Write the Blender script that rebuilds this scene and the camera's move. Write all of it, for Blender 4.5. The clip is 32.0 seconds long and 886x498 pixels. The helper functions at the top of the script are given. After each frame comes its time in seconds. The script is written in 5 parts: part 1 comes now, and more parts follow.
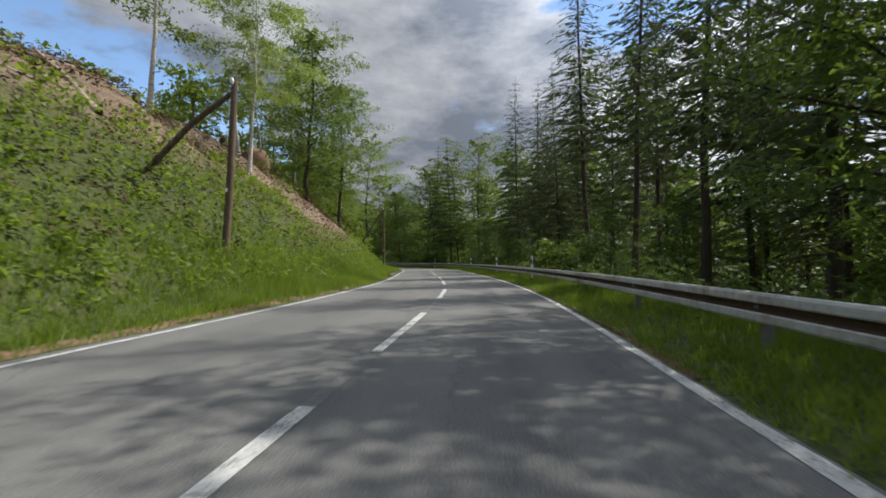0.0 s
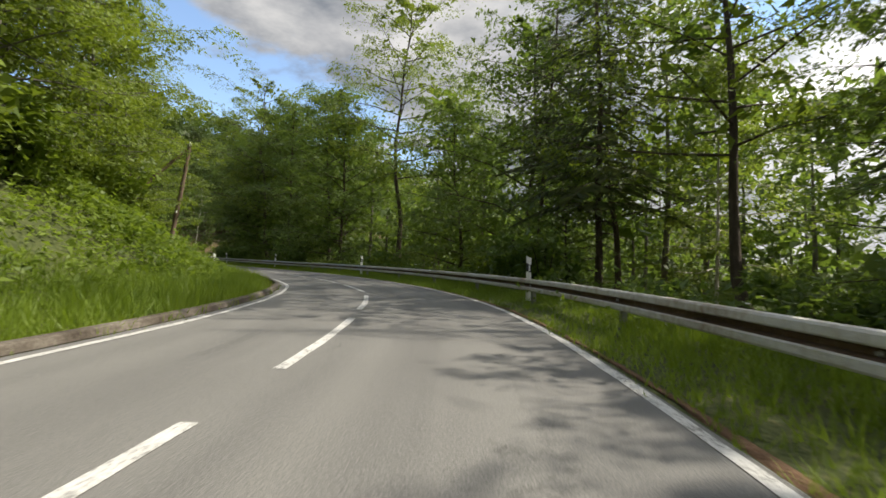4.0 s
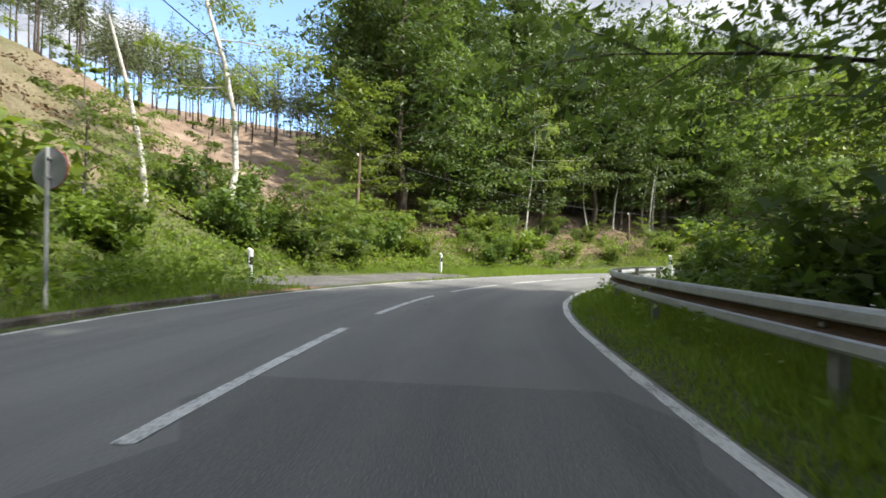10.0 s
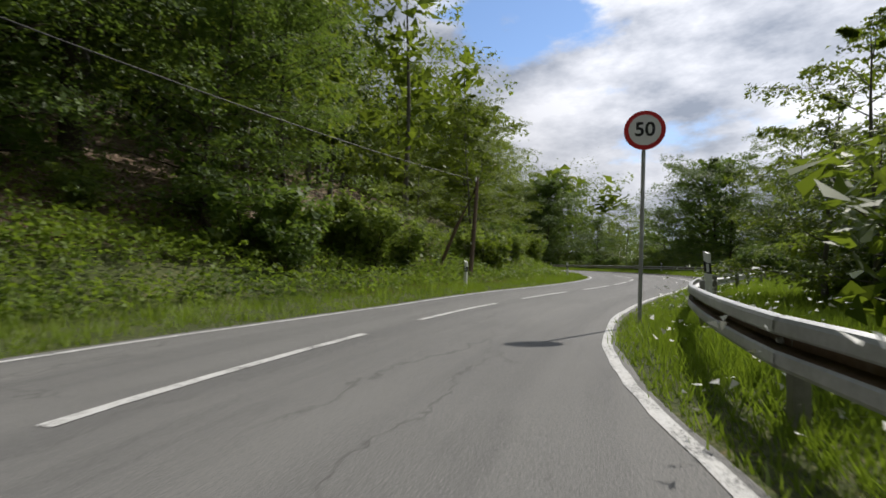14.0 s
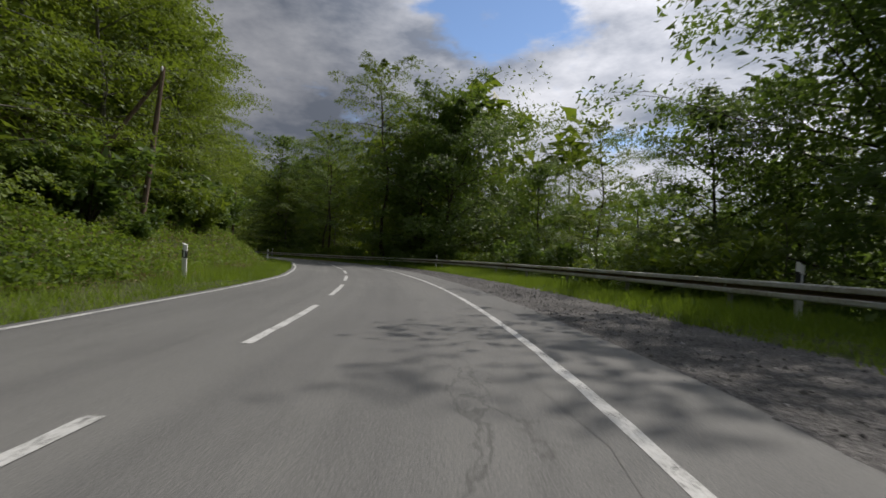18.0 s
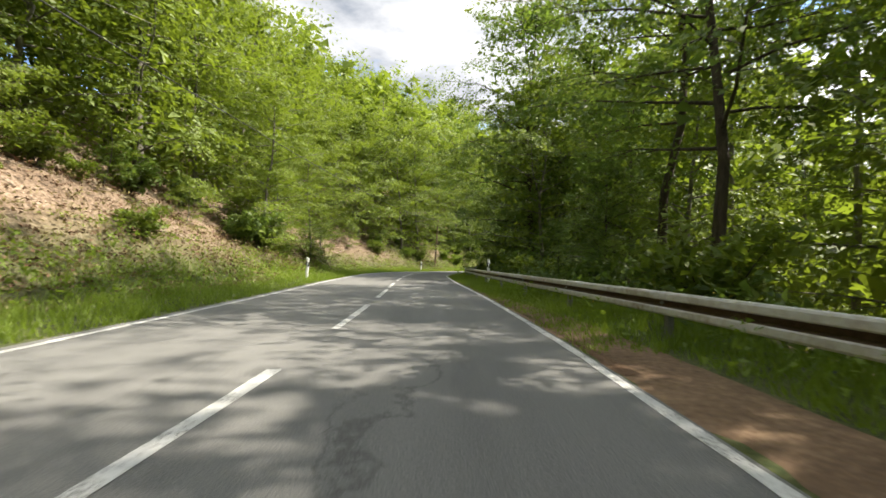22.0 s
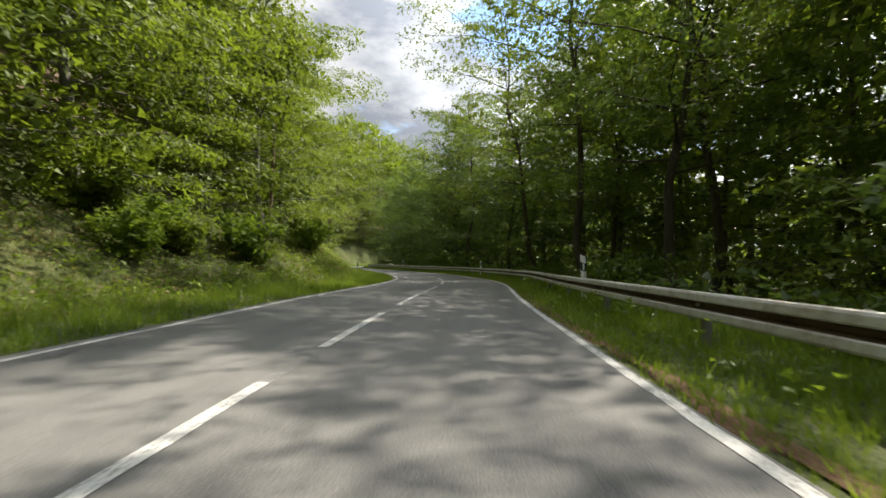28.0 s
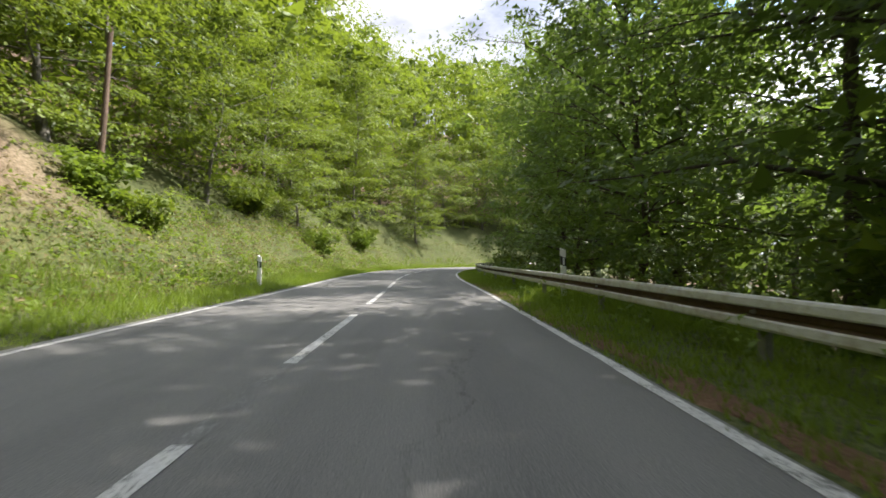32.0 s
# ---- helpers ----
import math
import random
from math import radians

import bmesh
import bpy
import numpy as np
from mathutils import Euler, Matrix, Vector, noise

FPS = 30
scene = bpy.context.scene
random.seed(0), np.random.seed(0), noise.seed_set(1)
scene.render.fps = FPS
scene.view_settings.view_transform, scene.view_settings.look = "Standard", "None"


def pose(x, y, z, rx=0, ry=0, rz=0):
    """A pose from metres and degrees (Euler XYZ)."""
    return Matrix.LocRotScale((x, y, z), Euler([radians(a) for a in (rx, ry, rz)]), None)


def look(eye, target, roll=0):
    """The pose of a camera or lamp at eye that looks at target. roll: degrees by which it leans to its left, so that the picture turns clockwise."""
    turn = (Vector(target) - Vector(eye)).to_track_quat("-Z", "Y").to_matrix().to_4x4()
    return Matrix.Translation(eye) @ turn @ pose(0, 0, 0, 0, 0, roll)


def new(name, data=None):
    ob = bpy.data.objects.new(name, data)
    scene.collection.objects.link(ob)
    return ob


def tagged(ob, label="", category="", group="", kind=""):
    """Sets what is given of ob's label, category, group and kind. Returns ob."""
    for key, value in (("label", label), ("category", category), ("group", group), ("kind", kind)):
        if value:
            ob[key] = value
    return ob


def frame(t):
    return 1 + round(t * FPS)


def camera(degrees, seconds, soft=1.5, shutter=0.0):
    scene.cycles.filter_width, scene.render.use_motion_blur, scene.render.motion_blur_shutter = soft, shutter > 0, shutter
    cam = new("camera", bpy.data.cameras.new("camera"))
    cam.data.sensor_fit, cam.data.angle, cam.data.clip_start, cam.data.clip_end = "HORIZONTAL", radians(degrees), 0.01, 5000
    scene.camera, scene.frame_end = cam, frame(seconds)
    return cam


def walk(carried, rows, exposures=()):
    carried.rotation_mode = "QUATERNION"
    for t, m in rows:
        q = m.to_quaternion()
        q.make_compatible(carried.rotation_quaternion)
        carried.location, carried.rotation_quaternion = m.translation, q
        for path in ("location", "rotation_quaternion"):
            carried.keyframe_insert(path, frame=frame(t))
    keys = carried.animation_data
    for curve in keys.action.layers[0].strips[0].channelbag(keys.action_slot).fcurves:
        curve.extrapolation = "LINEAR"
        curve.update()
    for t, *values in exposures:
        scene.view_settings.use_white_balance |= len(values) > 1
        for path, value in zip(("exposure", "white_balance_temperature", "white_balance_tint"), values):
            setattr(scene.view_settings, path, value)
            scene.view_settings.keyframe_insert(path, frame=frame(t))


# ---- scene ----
cam = camera(86.3, 32.0, 1.6, 0.1)

PATH = [
    (0, (0.000, 0.000, 0.943), (0.000, 1.999, 0.992), 0.0),
    (0.5, (0.528, 5.998, 0.943), (0.594, 7.996, 0.998), -1.1),
    (1, (1.175, 11.964, 0.943), (1.250, 13.962, 1.005), 0.1),
    (1.5, (1.424, 17.894, 0.943), (1.542, 19.889, 1.019), -0.2),
    (2, (1.407, 23.744, 0.943), (1.501, 25.741, 1.013), -0.2),
    (2.5, (1.027, 29.473, 0.943), (0.901, 31.468, 1.008), 1.8),
    (3, (0.992, 35.171, 0.943), (0.743, 37.154, 1.006), 1.3),
    (3.5, (0.675, 40.814, 0.943), (0.313, 42.780, 1.004), 1.4),
    (4, (-0.102, 46.365, 0.943), (-0.603, 48.300, 1.001), 2.0),
    (4.5, (-1.360, 51.781, 0.943), (-2.049, 53.658, 0.993), 3.5),
    (5, (-3.170, 56.990, 0.943), (-4.113, 58.754, 0.965), 3.4),
    (5.5, (-5.660, 61.853, 0.943), (-6.701, 63.560, 0.968), 3.2),
    (6, (-8.932, 66.188, 0.943), (-10.180, 67.750, 0.970), 3.4),
    (6.5, (-12.659, 70.087, 0.943), (-14.162, 71.405, 0.984), 3.8),
    (7, (-16.729, 73.448, 0.943), (-18.344, 74.626, 0.999), 2.1),
    (7.5, (-20.990, 76.390, 0.943), (-22.736, 77.364, 0.991), 2.6),
    (8, (-25.485, 79.046, 0.943), (-27.229, 80.023, 1.001), 0.5),
    (8.5, (-29.894, 81.943, 0.943), (-31.650, 82.898, 1.006), -0.1),
    (9, (-34.429, 84.774, 0.943), (-36.128, 85.829, 0.991), -0.1),
    (9.5, (-38.729, 88.088, 0.943), (-40.328, 89.289, 0.983), -0.6),
    (10, (-42.767, 91.807, 0.943), (-44.307, 93.082, 0.969), 1.4),
    (10.5, (-46.821, 95.509, 0.943), (-48.188, 96.968, 0.965), -0.1),
    (11, (-49.775, 100.008, 0.943), (-50.948, 101.628, 0.955), 0.6),
    (11.5, (-51.891, 104.830, 0.943), (-52.883, 106.567, 0.949), 0.7),
    (12, (-53.262, 109.862, 0.943), (-53.971, 111.732, 0.941), 0.8),
    (12.5, (-54.364, 114.928, 0.943), (-54.782, 116.884, 0.959), -0.4),
    (13, (-54.605, 120.144, 0.943), (-54.862, 122.128, 0.971), 1.2),
    (13.5, (-54.488, 125.364, 0.943), (-54.581, 127.360, 1.006), 0.8),
    (14, (-53.107, 130.463, 0.943), (-52.641, 132.408, 1.000), 0.5),
    (14.5, (-50.468, 135.120, 0.943), (-49.704, 136.968, 1.000), 0.6),
    (15, (-47.090, 139.375, 0.943), (-46.092, 141.107, 1.003), 0.1),
    (15.5, (-43.349, 143.454, 0.943), (-42.214, 145.099, 1.003), -0.3),
    (16, (-39.465, 147.567, 0.943), (-38.294, 149.187, 1.000), -0.8),
    (16.5, (-35.705, 151.982, 0.943), (-34.600, 153.648, 0.991), -1.6),
    (17, (-32.393, 156.941, 0.943), (-31.456, 158.707, 0.977), 0.7),
    (17.5, (-29.613, 162.371, 0.943), (-28.824, 164.208, 0.976), 2.0),
    (18, (-27.207, 168.102, 0.943), (-26.627, 170.016, 0.977), 2.4),
    (18.5, (-25.592, 174.135, 0.943), (-25.149, 176.085, 0.979), 2.4),
    (19, (-24.438, 180.401, 0.943), (-24.207, 182.387, 0.981), 3.1),
    (19.5, (-23.649, 186.864, 0.943), (-23.532, 188.860, 0.996), 2.7),
    (20, (-23.310, 193.471, 0.943), (-23.340, 195.470, 0.992), 1.9),
    (20.5, (-23.260, 200.109, 0.943), (-23.647, 202.070, 0.985), 2.0),
    (21, (-23.499, 206.733, 0.943), (-23.865, 208.698, 1.005), 0.8),
    (21.5, (-24.429, 213.261, 0.943), (-24.958, 215.188, 1.002), 1.9),
    (22, (-26.256, 219.570, 0.943), (-26.862, 221.475, 1.001), 1.5),
    (22.5, (-28.222, 225.833, 0.943), (-28.909, 227.710, 1.009), 1.7),
    (23, (-30.340, 232.100, 0.943), (-31.090, 233.953, 1.003), 1.7),
    (23.5, (-32.683, 238.280, 0.943), (-33.478, 240.115, 1.006), 1.8),
    (24, (-35.018, 244.346, 0.943), (-35.840, 246.168, 0.990), 1.8),
    (24.5, (-37.147, 250.329, 0.943), (-37.832, 252.208, 0.973), 0.8),
    (25, (-38.725, 256.329, 0.943), (-39.136, 258.286, 0.959), 1.4),
    (25.5, (-38.974, 262.418, 0.943), (-38.948, 264.417, 1.005), 0.5),
    (26, (-37.972, 268.491, 0.943), (-37.551, 270.444, 1.018), 0.9),
    (26.5, (-36.339, 274.438, 0.943), (-35.942, 276.398, 1.005), 2.1),
    (27, (-34.856, 280.446, 0.943), (-34.468, 282.407, 1.005), 1.2),
    (27.5, (-33.399, 286.480, 0.943), (-33.004, 288.439, 1.005), 0.9),
    (28, (-31.912, 292.526, 0.943), (-31.494, 294.481, 1.004), 0.9),
    (28.5, (-30.338, 298.571, 0.943), (-29.881, 300.518, 1.001), 1.3),
    (29, (-28.615, 304.596, 0.943), (-28.098, 306.527, 1.012), 0.0),
    (29.5, (-26.700, 310.585, 0.943), (-26.232, 312.529, 1.009), 1.0),
    (30, (-25.100, 316.692, 0.943), (-24.818, 318.672, 0.998), 2.2),
    (30.5, (-24.184, 322.891, 0.943), (-24.064, 324.886, 1.005), 1.8),
    (31, (-24.313, 329.115, 0.943), (-24.376, 331.113, 1.001), 2.2),
    (31.5, (-24.779, 335.290, 0.943), (-25.089, 337.265, 0.982), 1.2),
    (32, (-25.763, 341.404, 0.943), (-25.995, 343.390, 0.985), 0.5),
]
EXPOSURE = [(0, 0.6, 6400, 10), (2, 0.55, 6300, 10), (4, 1.05, 7100, 10), (6, 0.95, 7000, 10), (7, 1.05, 7000, 10), (9, 1.65, 6700, 10), (10, 1.7, 6500, 10), (12, 0.4, 6500, 12), (14, 0.25, 6500, 12), (18, -0.05, 6500, 13), (20, 0.4, 6500, 13), (21, 2.0, 6800, 10), (22, 1.95, 7000, 10), (23, 1.55, 7000, 10), (24, 1.45, 7000, 10), (25, 1.65, 7000, 10), (26, 1.15, 7000, 10), (27.6, 1.2, 7000, 10), (28.4, 1.85, 7000, 10), (30, 2.05, 7000, 10), (31, 1.8, 7000, 10), (32, 1.9, 6500, 15)]
walk(cam, [(t, look(eye, target, roll)) for t, eye, target, roll in PATH], EXPOSURE)

# ---------------------------------------------------------------- light
SUN_AZ, SUN_EL = radians(64), radians(49)          # clockwise from +y, above the horizon
world = bpy.data.worlds.new("sky")
scene.world = world
world.use_nodes = True
wn, wl = world.node_tree.nodes, world.node_tree.links
wn.clear()


def wnode(kind, **values):
    n = wn.new(kind)
    for key, value in values.items():
        n.inputs[key].default_value = value
    return n


sky = wn.new("ShaderNodeTexSky")
sky.sky_type, sky.sun_disc = "NISHITA", False
sky.sun_elevation, sky.sun_rotation = SUN_EL, SUN_AZ
sky.air_density, sky.dust_density, sky.ozone_density = 1.0, 0.1, 3.0
geo = wn.new("ShaderNodeTexCoord")
cloud_map = wn.new("ShaderNodeMapping")
cloud_map.inputs["Scale"].default_value = (1.0, 1.0, 2.3)
cloud_map.inputs["Location"].default_value = (3.1, 0.4, 0.0)
big = wnode("ShaderNodeTexNoise", Scale=2.1, Detail=7.0, Roughness=0.55)
fine = wnode("ShaderNodeTexNoise", Scale=3.3, Detail=6.0, Roughness=0.6)
cover = wn.new("ShaderNodeMapRange")
cover.interpolation_type = "SMOOTHSTEP"
for key, value in (("From Min", 0.455), ("From Max", 0.535)):
    cover.inputs[key].default_value = value
shade = wn.new("ShaderNodeValToRGB")
shade.color_ramp.elements[0].position, shade.color_ramp.elements[0].color = 0.36, (1.15, 1.32, 1.62, 1)
shade.color_ramp.elements[1].position, shade.color_ramp.elements[1].color = 0.64, (3.5, 3.6, 3.8, 1)
mixsky = wn.new("ShaderNodeMix")
mixsky.data_type = "RGBA"
back = wnode("ShaderNodeBackground", Strength=0.135)
out = wn.new("ShaderNodeOutputWorld")
clear_dir = wn.new("ShaderNodeVectorMath")           # a clear stretch of blue in the west
clear_dir.operation = "DOT_PRODUCT"
clear_dir.inputs[1].default_value = (-0.83, 0.42, 0.36)
gap = wn.new("ShaderNodeMapRange")
gap.interpolation_type = "SMOOTHSTEP"
for key, value in (("From Min", 0.75), ("From Max", 0.86), ("To Min", 0.12), ("To Max", -0.085)):
    gap.inputs[key].default_value = value
total = wn.new("ShaderNodeMath")
near_sun = wn.new("ShaderNodeVectorMath")            # clouds shine white towards the sun, slate grey away from it
near_sun.operation = "DOT_PRODUCT"
near_sun.inputs[1].default_value = (math.sin(SUN_AZ) * math.cos(SUN_EL), math.cos(SUN_AZ) * math.cos(SUN_EL), math.sin(SUN_EL))
shine = wn.new("ShaderNodeMapRange")
shine.interpolation_type = "SMOOTHSTEP"
for key, value in (("From Min", 0.48), ("From Max", 0.88), ("To Min", 0.8), ("To Max", 2.1)):
    shine.inputs[key].default_value = value
lit = wn.new("ShaderNodeVectorMath")
lit.operation = "SCALE"
wl.new(geo.outputs["Generated"], near_sun.inputs[0])
wl.new(near_sun.outputs["Value"], shine.inputs["Value"])
wl.new(shine.outputs["Result"], lit.inputs["Scale"])
wl.new(shade.outputs["Color"], lit.inputs[0])
wl.new(geo.outputs["Generated"], clear_dir.inputs[0])
wl.new(clear_dir.outputs["Value"], gap.inputs["Value"])
wl.new(gap.outputs["Result"], total.inputs[0])
wl.new(big.outputs["Fac"], total.inputs[1])
for a, b in ((geo.outputs["Generated"], cloud_map.inputs["Vector"]), (cloud_map.outputs[0], big.inputs["Vector"]),
             (cloud_map.outputs[0], fine.inputs["Vector"]), (total.outputs[0], cover.inputs["Value"]),
             (fine.outputs["Fac"], shade.inputs["Fac"]), (cover.outputs["Result"], mixsky.inputs["Factor"]),
             (sky.outputs["Color"], mixsky.inputs["A"]), (lit.outputs[0], mixsky.inputs["B"]),
             (mixsky.outputs["Result"], back.inputs["Color"]), (back.outputs[0], out.inputs["Surface"])):
    wl.new(a, b)

sun = new("sun", bpy.data.lights.new("sun", "SUN"))
sun.data.energy, sun.data.angle, sun.data.color = 3.5, radians(0.7), (1.0, 0.95, 0.86)
sun.matrix_basis = look((0, 0, 0), (-math.sin(SUN_AZ) * math.cos(SUN_EL), -math.cos(SUN_AZ) * math.cos(SUN_EL), -math.sin(SUN_EL)))

# ---------------------------------------------------------------- materials


def material(name, stops, scale=4.0, rough=0.85, metal=0.0, bump=0.0, bump_scale=30.0, spec=0.3, fine_scale=0.0, fine_mix=0.3,
             island=0.0, stretch=(1, 1, 1)):
    """A noise-coloured surface. stops: (position, colour) rows of the ramp."""
    m = bpy.data.materials.new(name)
    m.use_nodes = True
    n, l = m.node_tree.nodes, m.node_tree.links
    b = n["Principled BSDF"]
    b.inputs["Roughness"].default_value, b.inputs["Metallic"].default_value = rough, metal
    b.inputs["Specular IOR Level"].default_value = spec
    co = n.new("ShaderNodeTexCoord")
    mp = n.new("ShaderNodeMapping")
    mp.inputs["Scale"].default_value = stretch
    l.new(co.outputs["Object"], mp.inputs["Vector"])
    tex = n.new("ShaderNodeTexNoise")
    tex.inputs["Scale"].default_value, tex.inputs["Detail"].default_value, tex.inputs["Roughness"].default_value = scale, 8, 0.6
    l.new(mp.outputs[0], tex.inputs["Vector"])
    fac = tex.outputs["Fac"]
    if fine_scale:
        t2 = n.new("ShaderNodeTexNoise")
        t2.inputs["Scale"].default_value, t2.inputs["Detail"].default_value = fine_scale, 4
        l.new(mp.outputs[0], t2.inputs["Vector"])
        mx = n.new("ShaderNodeMix")
        mx.inputs["Factor"].default_value = fine_mix
        l.new(fac, mx.inputs["A"])
        l.new(t2.outputs["Fac"], mx.inputs["B"])
        fac = mx.outputs["Result"]
    if island:
        g = n.new("ShaderNodeNewGeometry")
        mx = n.new("ShaderNodeMix")
        mx.inputs["Factor"].default_value = island
        l.new(fac, mx.inputs["A"])
        l.new(g.outputs["Random Per Island"], mx.inputs["B"])
        fac = mx.outputs["Result"]
    ramp = n.new("ShaderNodeValToRGB")
    while len(ramp.color_ramp.elements) < len(stops):
        ramp.color_ramp.elements.new(0.5)
    for e, (p, c) in zip(ramp.color_ramp.elements, stops):
        e.position, e.color = p, (*c, 1)
    l.new(fac, ramp.inputs["Fac"])
    l.new(ramp.outputs["Color"], b.inputs["Base Color"])
    if bump:
        t3 = n.new("ShaderNodeTexNoise")
        t3.inputs["Scale"].default_value, t3.inputs["Detail"].default_value = bump_scale, 5
        l.new(mp.outputs[0], t3.inputs["Vector"])
        bp = n.new("ShaderNodeBump")
        bp.inputs["Strength"].default_value, bp.inputs["Distance"].default_value = bump, 0.05
        l.new(t3.outputs["Fac"], bp.inputs["Height"])
        l.new(bp.outputs["Normal"], b.inputs["Normal"])
    return m


def leaf_material(name, dark, light, through_colour, share=0.45):
    """Thin leaves: part of the light passes through; each leaf and each tree differs a little."""
    m = bpy.data.materials.new(name)
    m.use_nodes = True
    n, l = m.node_tree.nodes, m.node_tree.links
    b = n["Principled BSDF"]
    b.inputs["Roughness"].default_value, b.inputs["Specular IOR Level"].default_value = 0.55, 0.35
    g, o = n.new("ShaderNodeNewGeometry"), n.new("ShaderNodeObjectInfo")
    co, tex = n.new("ShaderNodeTexCoord"), n.new("ShaderNodeTexNoise")     # boughs and trees of a lighter or deeper green
    tex.inputs["Scale"].default_value, tex.inputs["Detail"].default_value = 0.42, 2.0
    l.new(co.outputs["Object"], tex.inputs["Vector"])
    wide = n.new("ShaderNodeMapRange")
    wide.inputs["From Min"].default_value, wide.inputs["From Max"].default_value = 0.32, 0.68
    l.new(tex.outputs["Fac"], wide.inputs["Value"])
    single = n.new("ShaderNodeMix")
    single.inputs["Factor"].default_value = 0.4
    l.new(g.outputs["Random Per Island"], single.inputs["A"])
    l.new(o.outputs["Random"], single.inputs["B"])
    add = n.new("ShaderNodeMix")
    add.inputs["Factor"].default_value = 0.45
    l.new(single.outputs["Result"], add.inputs["A"])
    l.new(wide.outputs["Result"], add.inputs["B"])
    ramp = n.new("ShaderNodeValToRGB")
    ramp.color_ramp.elements[0].position, ramp.color_ramp.elements[0].color = 0.12, (*dark, 1)
    ramp.color_ramp.elements[1].position, ramp.color_ramp.elements[1].color = 0.9, (*light, 1)
    l.new(add.outputs["Result"], ramp.inputs["Fac"])
    l.new(ramp.outputs["Color"], b.inputs["Base Color"])
    tr = n.new("ShaderNodeBsdfTranslucent")
    tint = n.new("ShaderNodeMix")
    tint.data_type, tint.blend_type = "RGBA", "MIX"
    tint.inputs["Factor"].default_value = 0.6
    l.new(ramp.outputs["Color"], tint.inputs["A"])
    tint.inputs["B"].default_value = (*through_colour, 1)
    l.new(tint.outputs["Result"], tr.inputs["Color"])
    mx = n.new("ShaderNodeMixShader")
    mx.inputs["Fac"].default_value = share
    l.new(b.outputs[0], mx.inputs[1])
    l.new(tr.outputs[0], mx.inputs[2])
    l.new(mx.outputs[0], n["Material Output"].inputs["Surface"])
    return m


def asphalt_material(name, tone=1.0):
    """Worn grey asphalt: aggregate speckle, broad patches, faint darker wheel tracks along the road (UV: across, along)."""
    m = material(name, [(0.25, (0.11 * tone, 0.11 * tone, 0.106 * tone)), (0.55, (0.16 * tone, 0.159 * tone, 0.151 * tone)),
                        (0.8, (0.215 * tone, 0.211 * tone, 0.198 * tone))],
                 scale=0.22, rough=0.8, bump=0.22, bump_scale=110, spec=0.35, fine_scale=38, fine_mix=0.5)
    n, l = m.node_tree.nodes, m.node_tree.links
    b = n["Principled BSDF"]
    colour = b.inputs["Base Color"].links[0].from_socket
    lane = n.new("ShaderNodeAttribute")
    lane.attribute_name = "lane"                    # across and along the road, in metres

    def scaled(x, y):
        mp = n.new("ShaderNodeMapping")
        mp.inputs["Scale"].default_value = (x, y, 1)
        l.new(lane.outputs["Vector"], mp.inputs["Vector"])
        return mp.outputs[0]

    def span(socket, a, b, c, d):
        r = n.new("ShaderNodeMapRange")
        for key, value in (("From Min", a), ("From Max", b), ("To Min", c), ("To Max", d)):
            r.inputs[key].default_value = value
        l.new(socket, r.inputs["Value"])
        return r.outputs["Result"]

    def blend(socket, factor, tint, mode="MIX"):
        mx = n.new("ShaderNodeMix")
        mx.data_type, mx.blend_type = "RGBA", mode
        l.new(factor, mx.inputs["Factor"])
        l.new(socket, mx.inputs["A"])
        mx.inputs["B"].default_value = (*tint, 1)
        return mx.outputs["Result"]

    streak = n.new("ShaderNodeTexNoise")            # wheel tracks and oil, drawn out along the lane
    streak.inputs["Scale"].default_value, streak.inputs["Detail"].default_value = 1.0, 6
    l.new(scaled(1.5, 0.035), streak.inputs["Vector"])
    colour = blend(colour, span(streak.outputs["Fac"], 0.42, 0.7, 0.0, 0.8), (0.62, 0.62, 0.64), "MULTIPLY")
    def times(x, y):
        mt = n.new("ShaderNodeMath")
        mt.operation = "MULTIPLY"
        l.new(x, mt.inputs[0])
        l.new(y, mt.inputs[1])
        return mt.outputs[0]

    def noise(vector, scale, detail=4, rough=0.5):
        tx = n.new("ShaderNodeTexNoise")
        tx.inputs["Scale"].default_value, tx.inputs["Detail"].default_value, tx.inputs["Roughness"].default_value = scale, detail, rough
        l.new(vector, tx.inputs["Vector"])
        return tx

    def network(x, y, width, vector_warp):
        """Crack lines between cells that are x and y to the metre."""
        off = n.new("ShaderNodeVectorMath")
        off.operation = "MULTIPLY_ADD"
        off.inputs[1].default_value = (vector_warp, vector_warp, 0)
        l.new(noise(scaled(1.0, 0.8), 1.3, 9, 0.65).outputs["Color"], off.inputs[0])
        l.new(scaled(x, y), off.inputs[2])
        vor = n.new("ShaderNodeTexVoronoi")
        vor.feature = "DISTANCE_TO_EDGE"
        vor.inputs["Scale"].default_value = 1.0
        l.new(off.outputs[0], vor.inputs["Vector"])
        return span(vor.outputs["Distance"], 0.0, width, 1.0, 0.0)

    where = noise(scaled(0.5, 0.07), 1.0).outputs["Fac"]
    long_cracks = times(network(0.55, 0.06, 0.006, 0.42), span(where, 0.48, 0.58, 0.0, 0.5))
    tar = noise(scaled(2.2, 0.35), 1.0, 6, 0.6).outputs["Fac"]
    colour = blend(colour, span(tar, 0.56, 0.74, 0.0, 0.5), (0.5, 0.5, 0.52), "MULTIPLY")
    grit = noise(scaled(1.0, 1.0), 90.0, 3, 0.7).outputs["Fac"]
    colour = blend(colour, span(grit, 0.5, 0.72, 0.0, 0.7), (0.33, 0.325, 0.31))
    colour = blend(colour, span(grit, 0.5, 0.3, 0.0, 0.7), (0.05, 0.05, 0.05))
